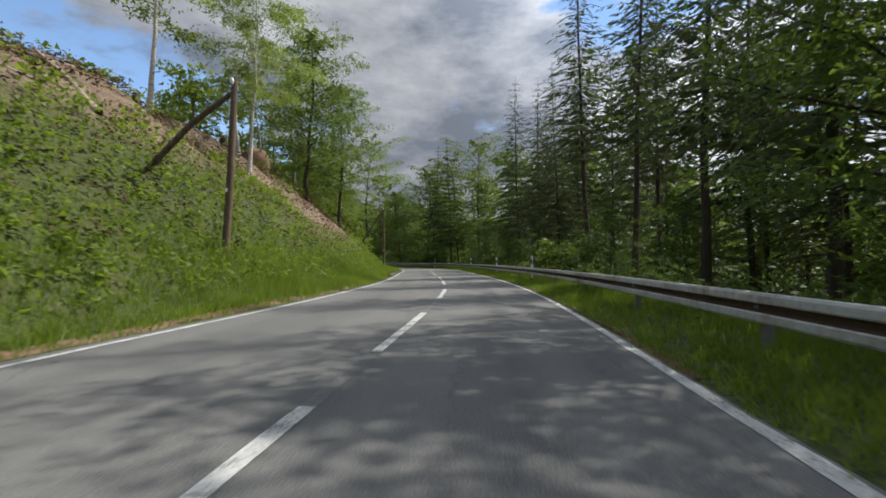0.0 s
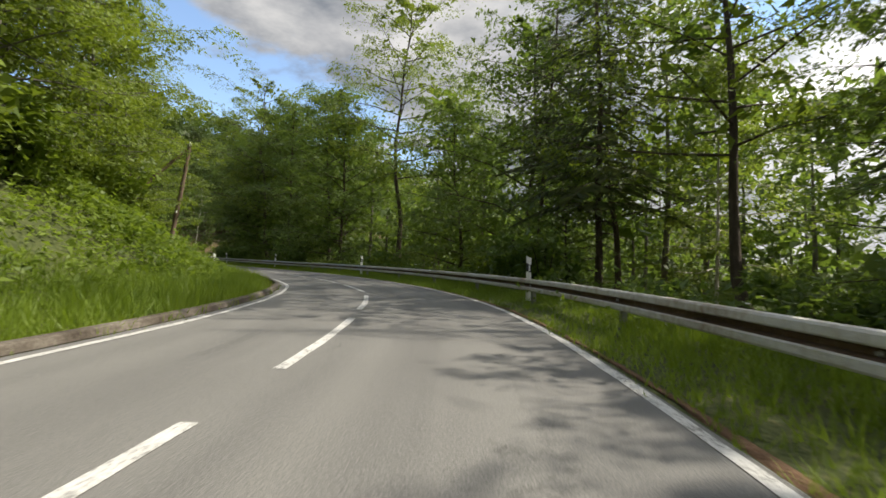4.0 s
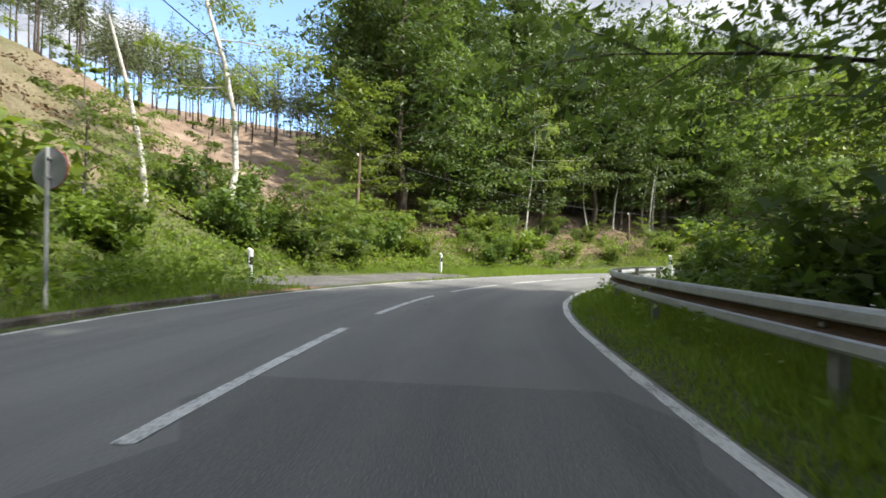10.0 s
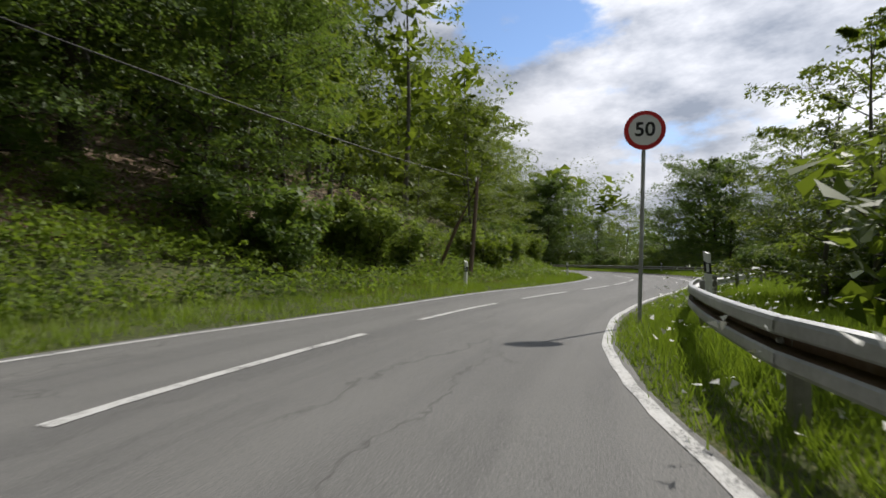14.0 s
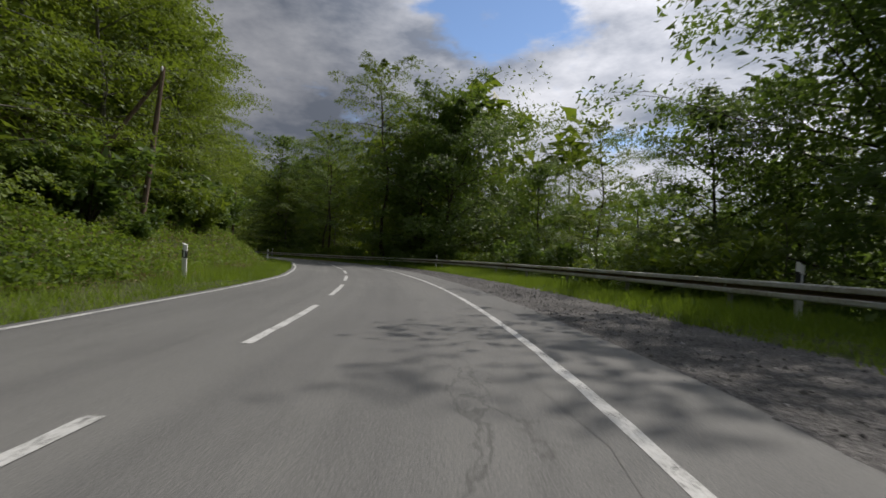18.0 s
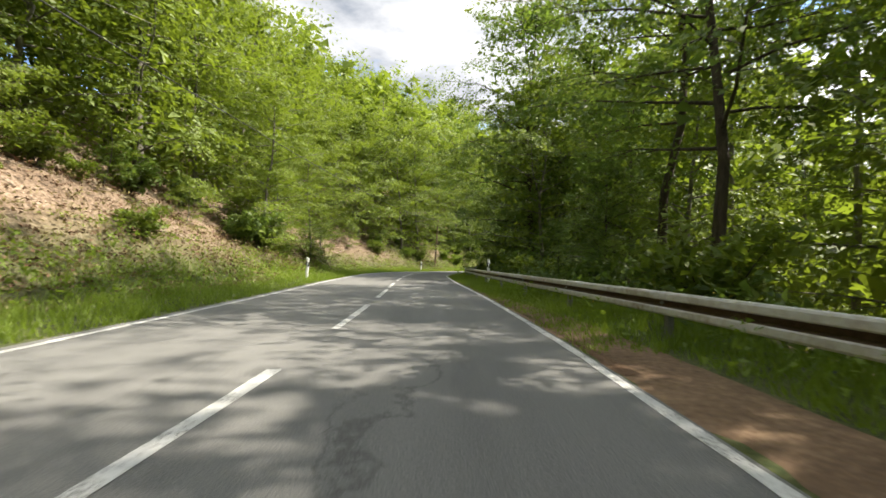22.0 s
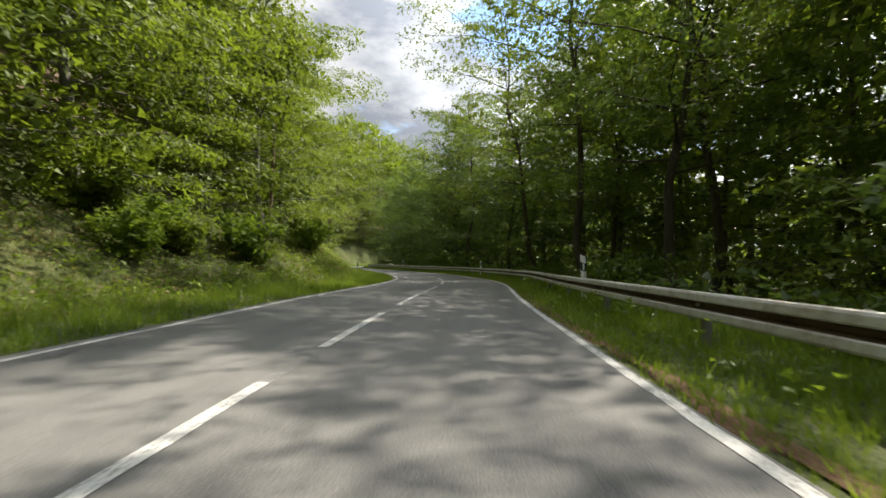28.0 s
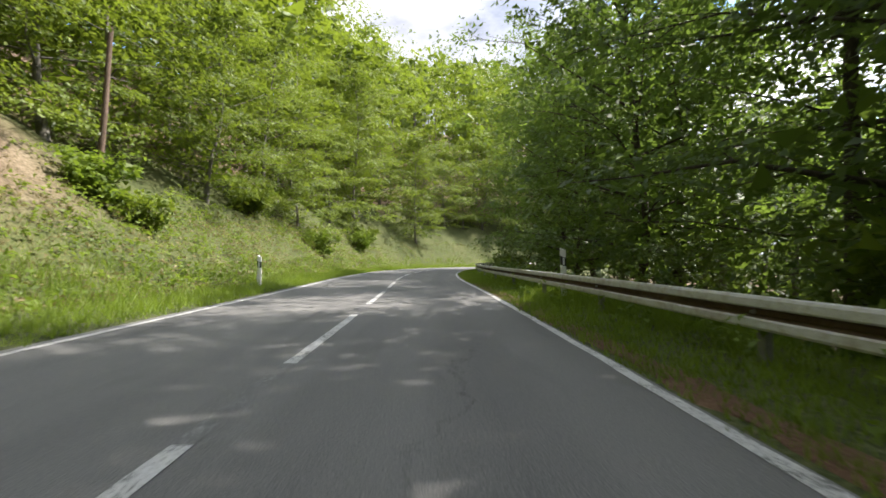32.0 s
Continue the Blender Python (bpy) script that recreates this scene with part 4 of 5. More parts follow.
for at, off, big in ((229, 17.5, 0.72), (233, 16.8, 0.75), (238.5, 16.5, 0.8), (243.5, 15.6, 0.74), (254.5, 15.8, 0.7), (241, 20.5, 0.85)):
    plant("tall" if at in (238.5, 251) else "hang", at, off, big)
plant("round", 248.0, 16.4, 0.86)
plant("oak", 253.0, 18.5, 0.7, 0)
plant("young", 257, 15.5, 1.1, 0)
wood(["oak", "tall"], 259, 273, 13.5, 17, 6.0, (0.55, 0.7))
wood(["young"], 226, 276, 10.8, 13.5, 3.0, (0.45, 0.7))
plant("round", 279, 12.5, 1.0)
plant("round", 285.5, 14.0, 0.98)
for at, off, big in ((284.3, 8.6, 1.05), (298.4, 7.9, 0.95), (303.5, 9.6, 0.9)):
    plant("tall", at, off, big)
plant("edge", 290.5, 13.5, 1.05, 1)
plant("edge", 297.5, 14.5, 1.0, 2)
wood(["hang", "edge"], 306, 318, 9.8, 13.8, 4.0, (0.75, 0.98))
wood(["hang", "hang", "edge"], 318, 339, 9.2, 13.8, 3.8, (1.0, 1.25))
wood(["hang", "edge"], 337, 345.5, 10.2, 13.8, 4.0, (0.75, 0.95))
wood(["edge", "young"], 346, 358, 11.0, 13.8, 4.0, (0.45, 0.6))
for at, off, big in ((338.5, 9.4, 0.8), (343, 8.4, 0.66)):
    plant("hang", at, off, big)
wood(["hang", "oak", "tall"], 356, 371, 10.6, 13.8, 4.0, (0.55, 0.72))
wood(["edge", "oak", "tall"], 373, 402, 10.6, 14.2, 4.4, (0.9, 1.1))
for at, off, big in ((380.0, 7.9, 1.05), (381.8, 9.3, 0.95), (387.2, 6.9, 1.0), (389, 8.4, 0.9), (396.7, 8.1, 1.1), (405, 8.6, 0.95), (412.5, 8.2, 0.9), (419, 9.0, 1.0)):
    plant("tall", at, off, big)
wood(["hang", "hang", "oak", "hang", "larch"], 402, 470, 9.4, 13.8, 3.9, (0.88, 1.15))
wood(["hang", "young"], 284, 466, 6.8, 8.8, 5.4, (0.26, 0.4))
wood(["hang"], 374, 402, 14.8, 18, 4.4, (0.95, 1.15))
hillside("dense wood on the slope below the road", BEECH, 280, 402, 14.5, 40, 4.8, (19, 27))
hillside("dense wood on the slope below the road", OAK, 402, 520, 14.5, 40, 4.8, (15, 22))
hillside("dense wood behind the lay-by", OAK, 228, 281, 19.0, 38, 4.6, (9, 13))
hillside("wood on the slope below the conifers", OAK, 34, 84, 25, 46, 5.0, (9, 13))
hillside("far wood across the valley", OAK, 150, 290, 46, 100, 7.0, (12, 18), 320, 0.95)
# the hill on the left
plant("oak", 71.5, -9.6, 0.7, 1)
plant("oak", 77, -8.0, 0.62, 2)
plant("birch", 57.9, -13.7, 1.0, 1)
plant("birch", 61, -10.2, 0.95, 0)
plant("birch", 63, -11.5, 0.8, 2)
plant("birch", 69, -12.0, 0.7, 0)
plant("birch", 76, -11.5, 0.7, 2)
wood(["edge"], 80, 107, -7.8, -13, 3.6, (0.4, 0.62))
hillside("wooded hill above the road", BEECH, 80, 108, -13.5, -24, 4.4, (8, 11))
plant("edge", 103, -10.0, 0.72, 1)
plant("edge", 98, -9.4, 0.68, 2)
plant("birch", 107, -9.6, 0.72, 2)
plant("hang", 140.5, -9.4, 0.34, 1)
plant("hang", 143, -9.8, 0.38, 2)
plant("hang", 132.2, -7.2, 0.26, 0)
plant("young", 126, -10.0, 0.6, 2)
plant("young", 143, -9.2, 0.6, 1)
wood(["young", "edge"], 106, 119, -6.8, -11.5, 2.7, (0.4, 0.62))
plant("birch", 113, -9.5, 0.85, 1)
plant("birch", 160, -10.9, 1.0, 2)
wood(["young"], 151, 164, -8.0, -11.5, 2.8, (0.45, 0.7))
wood(["deep", "deep", "hang"], 168, 202, -13.5, -19, 3.0, (0.85, 1.15))
wood(["edge"], 161, 171, -12, -16, 3.8, (0.45, 0.6))
hillside("wooded hill above the bend", SHADED, 160, 216, -18.5, -70, 4.4, (18, 25), 980, 0.45)
hillside("undergrowth of young trees above the bend", SHADED, 160, 216, -18, -60, 4.2, (4, 7), 260, 0.34)
wood(["young"], 162, 199, -9, -12.5, 3.4, (0.35, 0.6))
wood(["birch"], 180, 196, -12, -14, 5.0, (0.8, 1.0))
wood(["edge", "hang", "young"], 196, 214, -8.0, -12.5, 3.4, (0.42, 0.62))
wood(["edge", "young", "young"], 212, 240, -7.8, -12, 3.3, (0.4, 0.6))
wood(["edge"], 236, 276, -9.6, -13.5, 3.1, (0.65, 0.9))
hillside("wooded hill above the road", BEECH, 204, 285, -12.8, -50, 4.8, (14, 19))
wood(["edge"], 274, 336, -10.2, -14.5, 3.1, (0.75, 1.05))
wood(["young"], 284, 336, -7.8, -10.5, 3.4, (0.3, 0.6))
wood(["young", "edge"], 312, 325, -6.8, -9.5, 2.6, (0.35, 0.55))
hillside("wooded hill above the road", BEECH, 276, 385, -14.5, -62, 4.7, (17, 24))
wood(["edge"], 334, 405, -8.8, -13.5, 3.2, (0.65, 0.98))
wood(["edge"], 405, 426, -10.0, -14, 3.2, (0.75, 1.05))
wood(["edge"], 426, 500, -8.4, -13.5, 3.9, (0.65, 1.0))
hillside("wooded hill above the road", BEECH, 380, 530, -13.8, -60, 4.8, (17, 24))
wood(["pine"], 138, 178, -34, -58, 2.3, (0.42, 0.58))
hillside("young wood on the slope behind the conifers", OAK, 18, 74, 15, 25, 4.2, (6, 10))

# ---------------------------------------------------------------- edges of the road


def laid(name, s0, s1, middle, width, lift, mat, ragged=0.0, cols=5, clear=None):
    """A strip that lies on the ground, its edges tucked under."""
    s = np.linspace(s0, s1, int((s1 - s0) * 2) + 1)
    m = keyed(s, middle)[:, None]
    d = m + np.linspace(-0.5, 0.5, cols)[None] * width + ragged * rng.standard_normal((len(s), cols)) * [[1] + [0] * (cols - 2) + [1]]
    if clear:
        d = np.maximum(d, keyed(s, EDGE_R)[:, None] + clear)
    xy = place(s[:, None], d)
    z = np.maximum(land(s[:, None] + 0 * d, d, xy[..., 0], xy[..., 1]), -0.045) + lift
    z[:, 0] -= 0.025
    z[:, -1] -= 0.05
    v = np.concatenate([xy, z[..., None]], -1)
    return laned(mesh_of(name, v.reshape(-1, 3), grid_faces(len(s), cols)[:, ::-1], mat, True), s[:, None] + 0 * d, d)


tagged(new("asphalt_apron", laid("asphalt_apron", 176.2, 186.0, [(0, 5.9), (488.8, 5.9)], 6.5, 0.016, ASPHALT_PATCH, 0.1, 15, 0.14)), "cracked asphalt apron of a side track",
       "side track", kind="structure")


tagged(new("gravel_layby", laid("gravel_layby", 216, 286, [(0, 1.6), (214, 1.6), (227, 4.7), (262, 4.7), (275, 3.4), (286, 2.0)], 4.0, 0.014, GRAVEL, 0.12, 13, 0.42)),
       "grey gravel lay-by beside the asphalt", "lay-by", kind="structure")
tagged(new("soil_edge", laid("soil_edge", 283, 304, [(283, 3.1), (287, 3.48), (294, 3.44), (304, 2.7)], 1.15, 0.012, SOIL, 0.09, 7)), "bare brown soil edge beside the asphalt", "ground",
       kind="structure")
count = 9000
s, d = rng.uniform(218, 282, count), np.zeros(count)
d = keyed(s, [(216, 3.3), (227, 4.9), (262, 4.9), (275, 4.2), (284, 3.2)]) + 0.75 * rng.standard_normal(count)
keep = (d > keyed(s, EDGE_R) + 0.95) & (d < 6.9)
s, d = s[keep], d[keep]
xy = place(s, d)
base = np.c_[xy, np.maximum(land(s, d, xy[:, 0], xy[:, 1]), -0.045) + 0.018]
eight = np.array([(1, 0, 0), (0, 1, 0), (-1, 0, 0), (0, -1, 0), (0, 0, 0.8), (0, 0, -0.5)], float)
sizes = 0.008 + 0.022 * rng.random(len(s)) ** 3
v = base[:, None] + (eight[None] + 0.25 * rng.standard_normal((len(s), 6, 3))) * sizes[:, None, None]
f = np.array([(0, 1, 4), (1, 2, 4), (2, 3, 4), (3, 0, 4), (1, 0, 5), (2, 1, 5), (3, 2, 5), (0, 3, 5)])
tagged(new("loose_stones", mesh_of("loose_stones", v.reshape(-1, 3), (f[None] + 6 * np.arange(len(s))[:, None, None]).reshape(-1, 3), STONE)),
       "loose grey stones strewn over the lay-by", "stones", kind="stuff")
tagged(new("asphalt_shoulder", strip("asphalt_shoulder", 214, 284, [(0, 3.2), (500, 3.2)], 1.3, 0.0025, ASPHALT, 1.0, 0.05)), "cracked grey asphalt shoulder", "road",
       kind="structure")
tagged(new("side_track", laid("side_track", 157.2, 166.2, [(0, -5.2), (500, -5.2)], 3.6, 0.03, GRAVEL, 0.12, 7)), "gravel entrance of a forest track", "side track",
       kind="structure")
for a, b, w in ((40, 112, 0.14), (292, 345, 0.2), (345, 378, 0.28), (378, 520, 0.45)):
    tagged(new("needle_litter", laid("needle_litter", a, b, [(q, v + 0.13 + w / 2) for q, v in EDGE_R], w, 0.016, NEEDLES, 0.1)),
           "rust-brown litter along the road's edge", "ground", kind="structure")
tagged(new("soil_edge", laid("soil_edge", 0, 157.2, [(q, v - 0.5) for q, v in EDGE_L], 0.5, 0.02, SOIL, 0.06)), "bare soil edge beside the asphalt", "ground",
       kind="structure")


def kerb_mesh(s0, s1):
    s = np.arange(s0, s1, 1.0)
    l = keyed(s, EDGE_L)
    d = np.stack([l - 0.24, l - 0.26, l - 0.3, l - 0.38, l - 0.42], 1)
    z = np.broadcast_to([0.0, 0.08, 0.1, 0.1, 0.0], d.shape)
    v = np.concatenate([place(s[:, None], d), z[..., None]], -1)
    return mesh_of("kerb", v.reshape(-1, 3), grid_faces(len(s), 5), KERB)


for at in np.arange(64, 153, 6.0):
    tagged(new("kerb", kerb_mesh(at, at + 6.9)), "low weathered concrete kerb half grown over", "kerb", "kerb stones on the inner edge", "structure")

# ---------------------------------------------------------------- guard rails
RAIL = [(0, 3.95), (153, 3.92), (165, 3.55), (172, 3.36), (179, 3.42), (183, 4.5), (186, 4.7), (188.3, 4.25), (191, 3.75), (194, 3.45), (199, 3.36), (206, 3.7), (213.8, 4.6), (223.1, 6.8), (232.4, 8.4), (261.4, 8.4), (270.9, 7.4), (279.6, 5.7), (290.4, 4.4), (302.2, 4.1), (488.8, 4.0)]
RAIL_TOP = [(0, 0.64), (60, 0.62), (120, 0.61), (137, 0.66), (150, 0.7), (178, 0.7), (185, 0.42), (189, 0.55), (193, 0.66), (200, 0.66), (225, 0.74), (270, 0.74), (290, 0.64), (325, 0.62), (345, 0.72), (365, 0.68), (380, 0.64), (490, 0.64)]
FRONT = [(0.05, 0.31), (0.012, 0.302), (0, 0.28), (0, 0.215), (0.012, 0.2), (0.085, 0.175), (0.085, 0.135), (0.012, 0.11), (0, 0.095), (0, 0.03), (0.012, 0.008), (0.05, 0.0)]
PROFILE = np.array(FRONT + [(x + 0.014, z) for x, z in FRONT[::-1]])


def beam_mesh(s0, s1, mat):
    s = np.linspace(s0, s1 + 0.06, 6)
    d = keyed(s, RAIL)[:, None] + PROFILE[None, :, 0]
    z = keyed(s, RAIL_TOP)[:, None] - 0.31 + PROFILE[None, :, 1] + 0 * d
    v = np.concatenate([place(s[:, None], d), z[..., None]], -1)
    n = len(PROFILE)
    i = np.arange(5)[:, None] * n + np.arange(n)[None]
    j = np.arange(5)[:, None] * n + (np.arange(n)[None] + 1) % n
    f = np.stack([i, j, j + n, i + n], -1).reshape(-1, 4)
    me = mesh_of("beam", v.reshape(-1, 3), f, mat)
    # Groove faces get the rust colour with shade painted into it.
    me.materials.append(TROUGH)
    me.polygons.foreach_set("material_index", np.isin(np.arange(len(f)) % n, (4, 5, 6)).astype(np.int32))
    return me


def post_mesh():
    """A sigma-shaped rail post with its spacer."""
    bm = bmesh.new()
    outline = [(0, -0.05), (0.05, -0.05), (0.05, -0.015), (0.1, -0.015), (0.1, 0.03), (0.055, 0.03), (0.055, 0.05), (0, 0.05)]
    low = [bm.verts.new((x, y, -0.5)) for x, y in outline]
    top = [bm.verts.new((x, y, 0.62)) for x, y in outline]
    for k in range(8):
        bm.faces.new((low[k], low[(k + 1) % 8], top[(k + 1) % 8], top[k]))
    bm.faces.new(top)
    return bm_mesh("post", bm, POST)


def bolt_mesh():
    bm = bmesh.new()
    bmesh.ops.create_cone(bm, cap_ends=True, segments=8, radius1=0.024, radius2=0.014, depth=0.03)
    return bm_mesh("bolt", bm, STEEL)


POST_ME, BOLT_ME = post_mesh(), bolt_mesh()
for s0, s1, label in ((1, 178, "guard rail of corrugated steel beams, weathered and rusty in parts"), (186.0, 520, "guard rail of grey corrugated steel beams on steel posts")):
    rail = thing("guard_rail", label, "guard rail", "", None)
    q = s0
    k = 0
    while q + 4 <= s1:
        old = q < 107 or 221 < q < 312 or q > 361
        beam = part("beam", beam_mesh(q, q + 4, OLD_STEEL if old else STEEL), rail, None, "rust-stained whitish steel beam" if old else "grey galvanised steel beam")
        d, top = float(keyed(q, RAIL)), float(keyed(q, RAIL_TOP))
        x, y = place(q + 0.05, d + 0.09)
        a = heading(q)
        part("post", POST_ME, rail, pose(x, y, top - 0.66, 0, 0, a))
        x, y = place(q + 0.12, d + 0.062)
        part("bolt", BOLT_ME, beam, pose(x, y, top - 0.155, 0, -90, a))
        q += 4
        k += 1


# ---------------------------------------------------------------- delineator posts
def delineator_meshes():
    bm = bmesh.new()
    outline = [(-0.06, -0.035), (0.0, -0.05), (0.06, -0.035), (0.06, 0.035), (-0.06, 0.035)]
    rings = []
    for z, k in ((-0.2, 1), (0.62, 1)):
        rings.append([bm.verts.new((x * k, y * k, z)) for x, y in outline])
    for k in range(5):
        bm.faces.new((rings[0][k], rings[0][(k + 1) % 5], rings[1][(k + 1) % 5], rings[1][k]))
    body = bm_mesh("body", bm, WHITE)
    bm = bmesh.new()
    lo = [bm.verts.new((x * 1.03, y * 1.03, 0.6 + 0.05 * (x < 0))) for x, y in outline]
    hi = [bm.verts.new((x * 1.03, y * 1.03, 0.8 + 0.05 * (x < 0))) for x, y in outline]
    for k in range(5):
        bm.faces.new((lo[k], lo[(k + 1) % 5], hi[(k + 1) % 5], hi[k]))
    band = bm_mesh("band", bm, BLACK)
    bm = bmesh.new()
    lo = [bm.verts.new((x, y, 0.8 + 0.05 * (x < 0))) for x, y in outline]
    hi = [bm.verts.new((x, y, 0.98 + 0.05 * (x < 0))) for x, y in outline]
    for k in range(5):
        bm.faces.new((lo[k], lo[(k + 1) % 5], hi[(k + 1) % 5], hi[k]))
    bm.faces.new(hi)
    head = bm_mesh("head", bm, WHITE)
    bm = box((0.045, 0.008, 0.16), 0.003)
    return body, band, head, bm_mesh("reflector", bm, REFLECTOR)


DELINEATOR = delineator_meshes()


def delineator(s, d, lift=0.0, tilt=0.0, label="white delineator post with black band standing in grass"):
    x, y = place(s, d)
    post = thing("delineator_post", label, "delineator post", "delineator posts along the road",
                 pose(x, y, max(0.0, float(ground_at(s, d))) + lift, tilt, rng.uniform(-3, 3), heading(s)))
    body, band, head, reflector = DELINEATOR
    part("body", body, post)
    dark = part("band", band, post, None, "black band")
    part("head", head, post)
    part("reflector", reflector, dark, pose(0, -0.05, 0.71), "pale rectangular reflector")


for s, d in ((28.2, -4.0), (85.7, -4.1), (110.5, -4.0), (125.3, -4.1), (156.7, -5.2), (167, -6.0), (207, -4.3), (226.8, -4.2), (250.8, -4.6), (274.7, -4.6), (291.4, -4.2),
             (309.3, -4.0), (336.7, -3.9), (361.1, -4.3), (406.6, -4.6), (429.8, -4.4)):
    delineator(s, d, -0.02, rng.uniform(-4, 4))
for s in (35, 58.2, 69.2, 81.8, 93.7, 110.2, 123.9, 136.3, 171.0, 201.4, 310.3, 336.7, 351.4, 376.7, 400.5, 424.8):
    delineator(s, float(keyed(s, RAIL)) + 0.28, 0.16, 0, "white delineator post with black band mounted behind the rail")
for s in (234.3, 244.6, 271.3):
    delineator(s, float(keyed(s, RAIL)) + 0.28, 0.08, 0, "white delineator post with black band mounted behind the rail")


def marker_stake(s, d):
    x, y = place(s, d)
    bm = box((0.06, 0.025, 1.5), 0.005)
    bmesh.ops.translate(bm, vec=(0, 0, 0.45), verts=bm.verts)
    stake = thing("marker_stake", "plain red marker stake behind the guard rail", "marker stake", "", pose(x, y, 0.0, 0, 1, heading(s)), bm_mesh("marker_stake", bm, RED))
    return stake


marker_stake(337.2, 4.7)

# ---------------------------------------------------------------- poles with their cable
POLES = [(47.6, -5.3, 5.6, -2.4), (77.5, -4.3, 5.6, -2.2), (106.4, -6.2, 5.9, -2.0, 7.5), (140.4, -4.9, 6.6, 0, 9), (165.7, -10.5, 6.2, 0), (188.0, -8.9, 5.1, 0),
         (209.3, -5.4, 4.6, -1.8), (255.5, -7.6, 7.6, -2.4), (279.2, -7.0, 6.2, 0), (343.9, -6.6, 6.2, 0), (388.4, -9, 8.0, 0), (428.8, -9, 8.0, 0)]
TOPS = []


def utility_pole(s, d, top, strut, lean=None):
    x, y = place(s, d)
    z = float(ground_at(s, d))
    pole = thing("utility_pole", "weathered wooden utility pole with a slanting strut" if strut else "weathered wooden utility pole on the slope", "utility pole",
                 "utility poles on the bank", pose(x, y, z, rng.uniform(-2, 2), rng.uniform(-1, 4) if lean is None else lean, heading(s)))
    h = top - z
    part("shaft", mesh_of("shaft", *tube([(0, 0, -0.4), (0.02, 0, h * 0.5), (0, 0, h)], (0.098, 0.09, 0.075), 10), POLE_WOOD, True), pole)
    if strut:
        foot = float(ground_at(s, d + strut)) - z
        part("strut", mesh_of("strut", *tube([(strut, 0.3, foot - 0.2), (strut / 2, 0.15, (foot + h) / 2 - 0.1), (0, 0.1, h - 0.25)], (0.085, 0.078, 0.065), 9), POLE_WOOD, True),
             pole, None, "slanting wooden strut")
    part("insulator", mesh_of("insulator", *tube([(0, -0.1, h - 0.2), (0, -0.13, h - 0.16), (0, -0.13, h - 0.06), (0, -0.13, h - 0.02)], (0.02, 0.045, 0.05, 0.02), 8),
                              WHITE, True), pole, None, "white ceramic insulator")
    part("plate", bm_mesh("plate", box((0.06, 0.012, 0.09), 0.003), SIGN_WHITE), pole, pose(0, -0.13, 1.7), "small pale plate")
    TOPS.append((x, y, top - 0.05))


for row in POLES:
    utility_pole(*row)
for a, b in zip(TOPS, TOPS[1:]):
    a, b = np.array(a), np.array(b)
    u = np.linspace(0, 1, 15)[:, None]
    line = a + (b - a) * u - [0, 0, 1] * (4 * u * (1 - u)) * 0.018 * np.linalg.norm(b - a)
    thing("overhead_cable", "thin dark overhead cable between the wooden poles", "cable", "overhead cables", None,
          mesh_of("overhead_cable", *tube(line, np.full(15, 0.014), 5), CABLE))


# ---------------------------------------------------------------- signs
def disc(name, radius, depth, mat):
    bm = bmesh.new()
    bmesh.ops.create_cone(bm, cap_ends=True, segments=40, radius1=radius, radius2=radius, depth=depth)
    bmesh.ops.rotate(bm, cent=(0, 0, 0), matrix=Matrix.Rotation(radians(90), 3, "X"), verts=bm.verts)
    return bm_mesh(name, bm, mat)


def round_sign(s, d, height, turn, label, front):
    x, y = place(s, d)
    z = max(0.0, float(ground_at(s, d)))
    sign = thing("speed_limit_sign" if front else "traffic_sign", label, "traffic sign", "", pose(x, y, z, 0, 1.5, heading(s) + turn))
    part("post", mesh_of("post", *tube([(0, 0.05, -0.3), (0, 0.05, height * 0.5), (0, 0.05, height + 0.3)], (0.03, 0.03, 0.03), 10), STEEL, True), sign)
    part("rim", disc("rim", 0.3, 0.02, RED), sign, pose(0, -0.002, height), "red border ring")
    part("panel", disc("panel", 0.235, 0.02, SIGN_WHITE), sign, pose(0, -0.006, height), "white face")
    part("back", disc("back", 0.3, 0.012, SIGN_BACK), sign, pose(0, 0.016, height), "grey metal back")
    for k in (-0.14, 0.14):
        part("clamp", bm_mesh("clamp", box((0.12, 0.05, 0.03), 0.006), STEEL), sign, pose(0, 0.05, height + k))
    if front:
        text = bpy.data.curves.new("number", "FONT")
        text.body, text.size, text.align_x, text.align_y, text.extrude, text.offset = "50", 0.3, "CENTER", "CENTER", 0.001, 0.006
        text.materials.append(BLACK)
        holder = bpy.data.objects.new("number", text)
        scene.collection.objects.link(holder)
        bpy.context.view_layer.update()
        me = bpy.data.meshes.new_from_object(holder.evaluated_get(bpy.context.evaluated_depsgraph_get()))
        bpy.data.objects.remove(holder)
        part("number", me, sign, pose(0, -0.0185, height, 90, 0, 0), "black figures")


round_sign(199.0, 2.72, 3.0, 12, "round speed limit sign with red border and black figures", True)
round_sign(151.9, -4.6, 2.05, 178, "round traffic sign seen from its grey metal back", False)


# ---------------------------------------------------------------- stumps, logs and branches of the felled slope
def stump(s, d):
    x, y = place(s, d)
    z = float(ground_at(s, d))
    r, h = rng.uniform(0.09, 0.19), rng.uniform(0.2, 0.45)
    th = thing("tree_stump", "pale sawn tree stump on the felled slope", "tree stump", "stumps on the felled slope", pose(x, y, z, rng.uniform(-6, 6), rng.uniform(-6, 6), 0))
    part("bole", mesh_of("bole", *tube([(0, 0, -0.3), (0, 0, 0.08), (0, 0, h)], (r * 1.6, r * 1.15, r), 11), BARK, True), th)
    part("cut_face", mesh_of("cut_face", *tube([(0, 0, h), (0, 0, h + 0.012)], (r * 0.94, r * 0.93), 11), DEAD_WOOD), th, None, "pale sawn top")


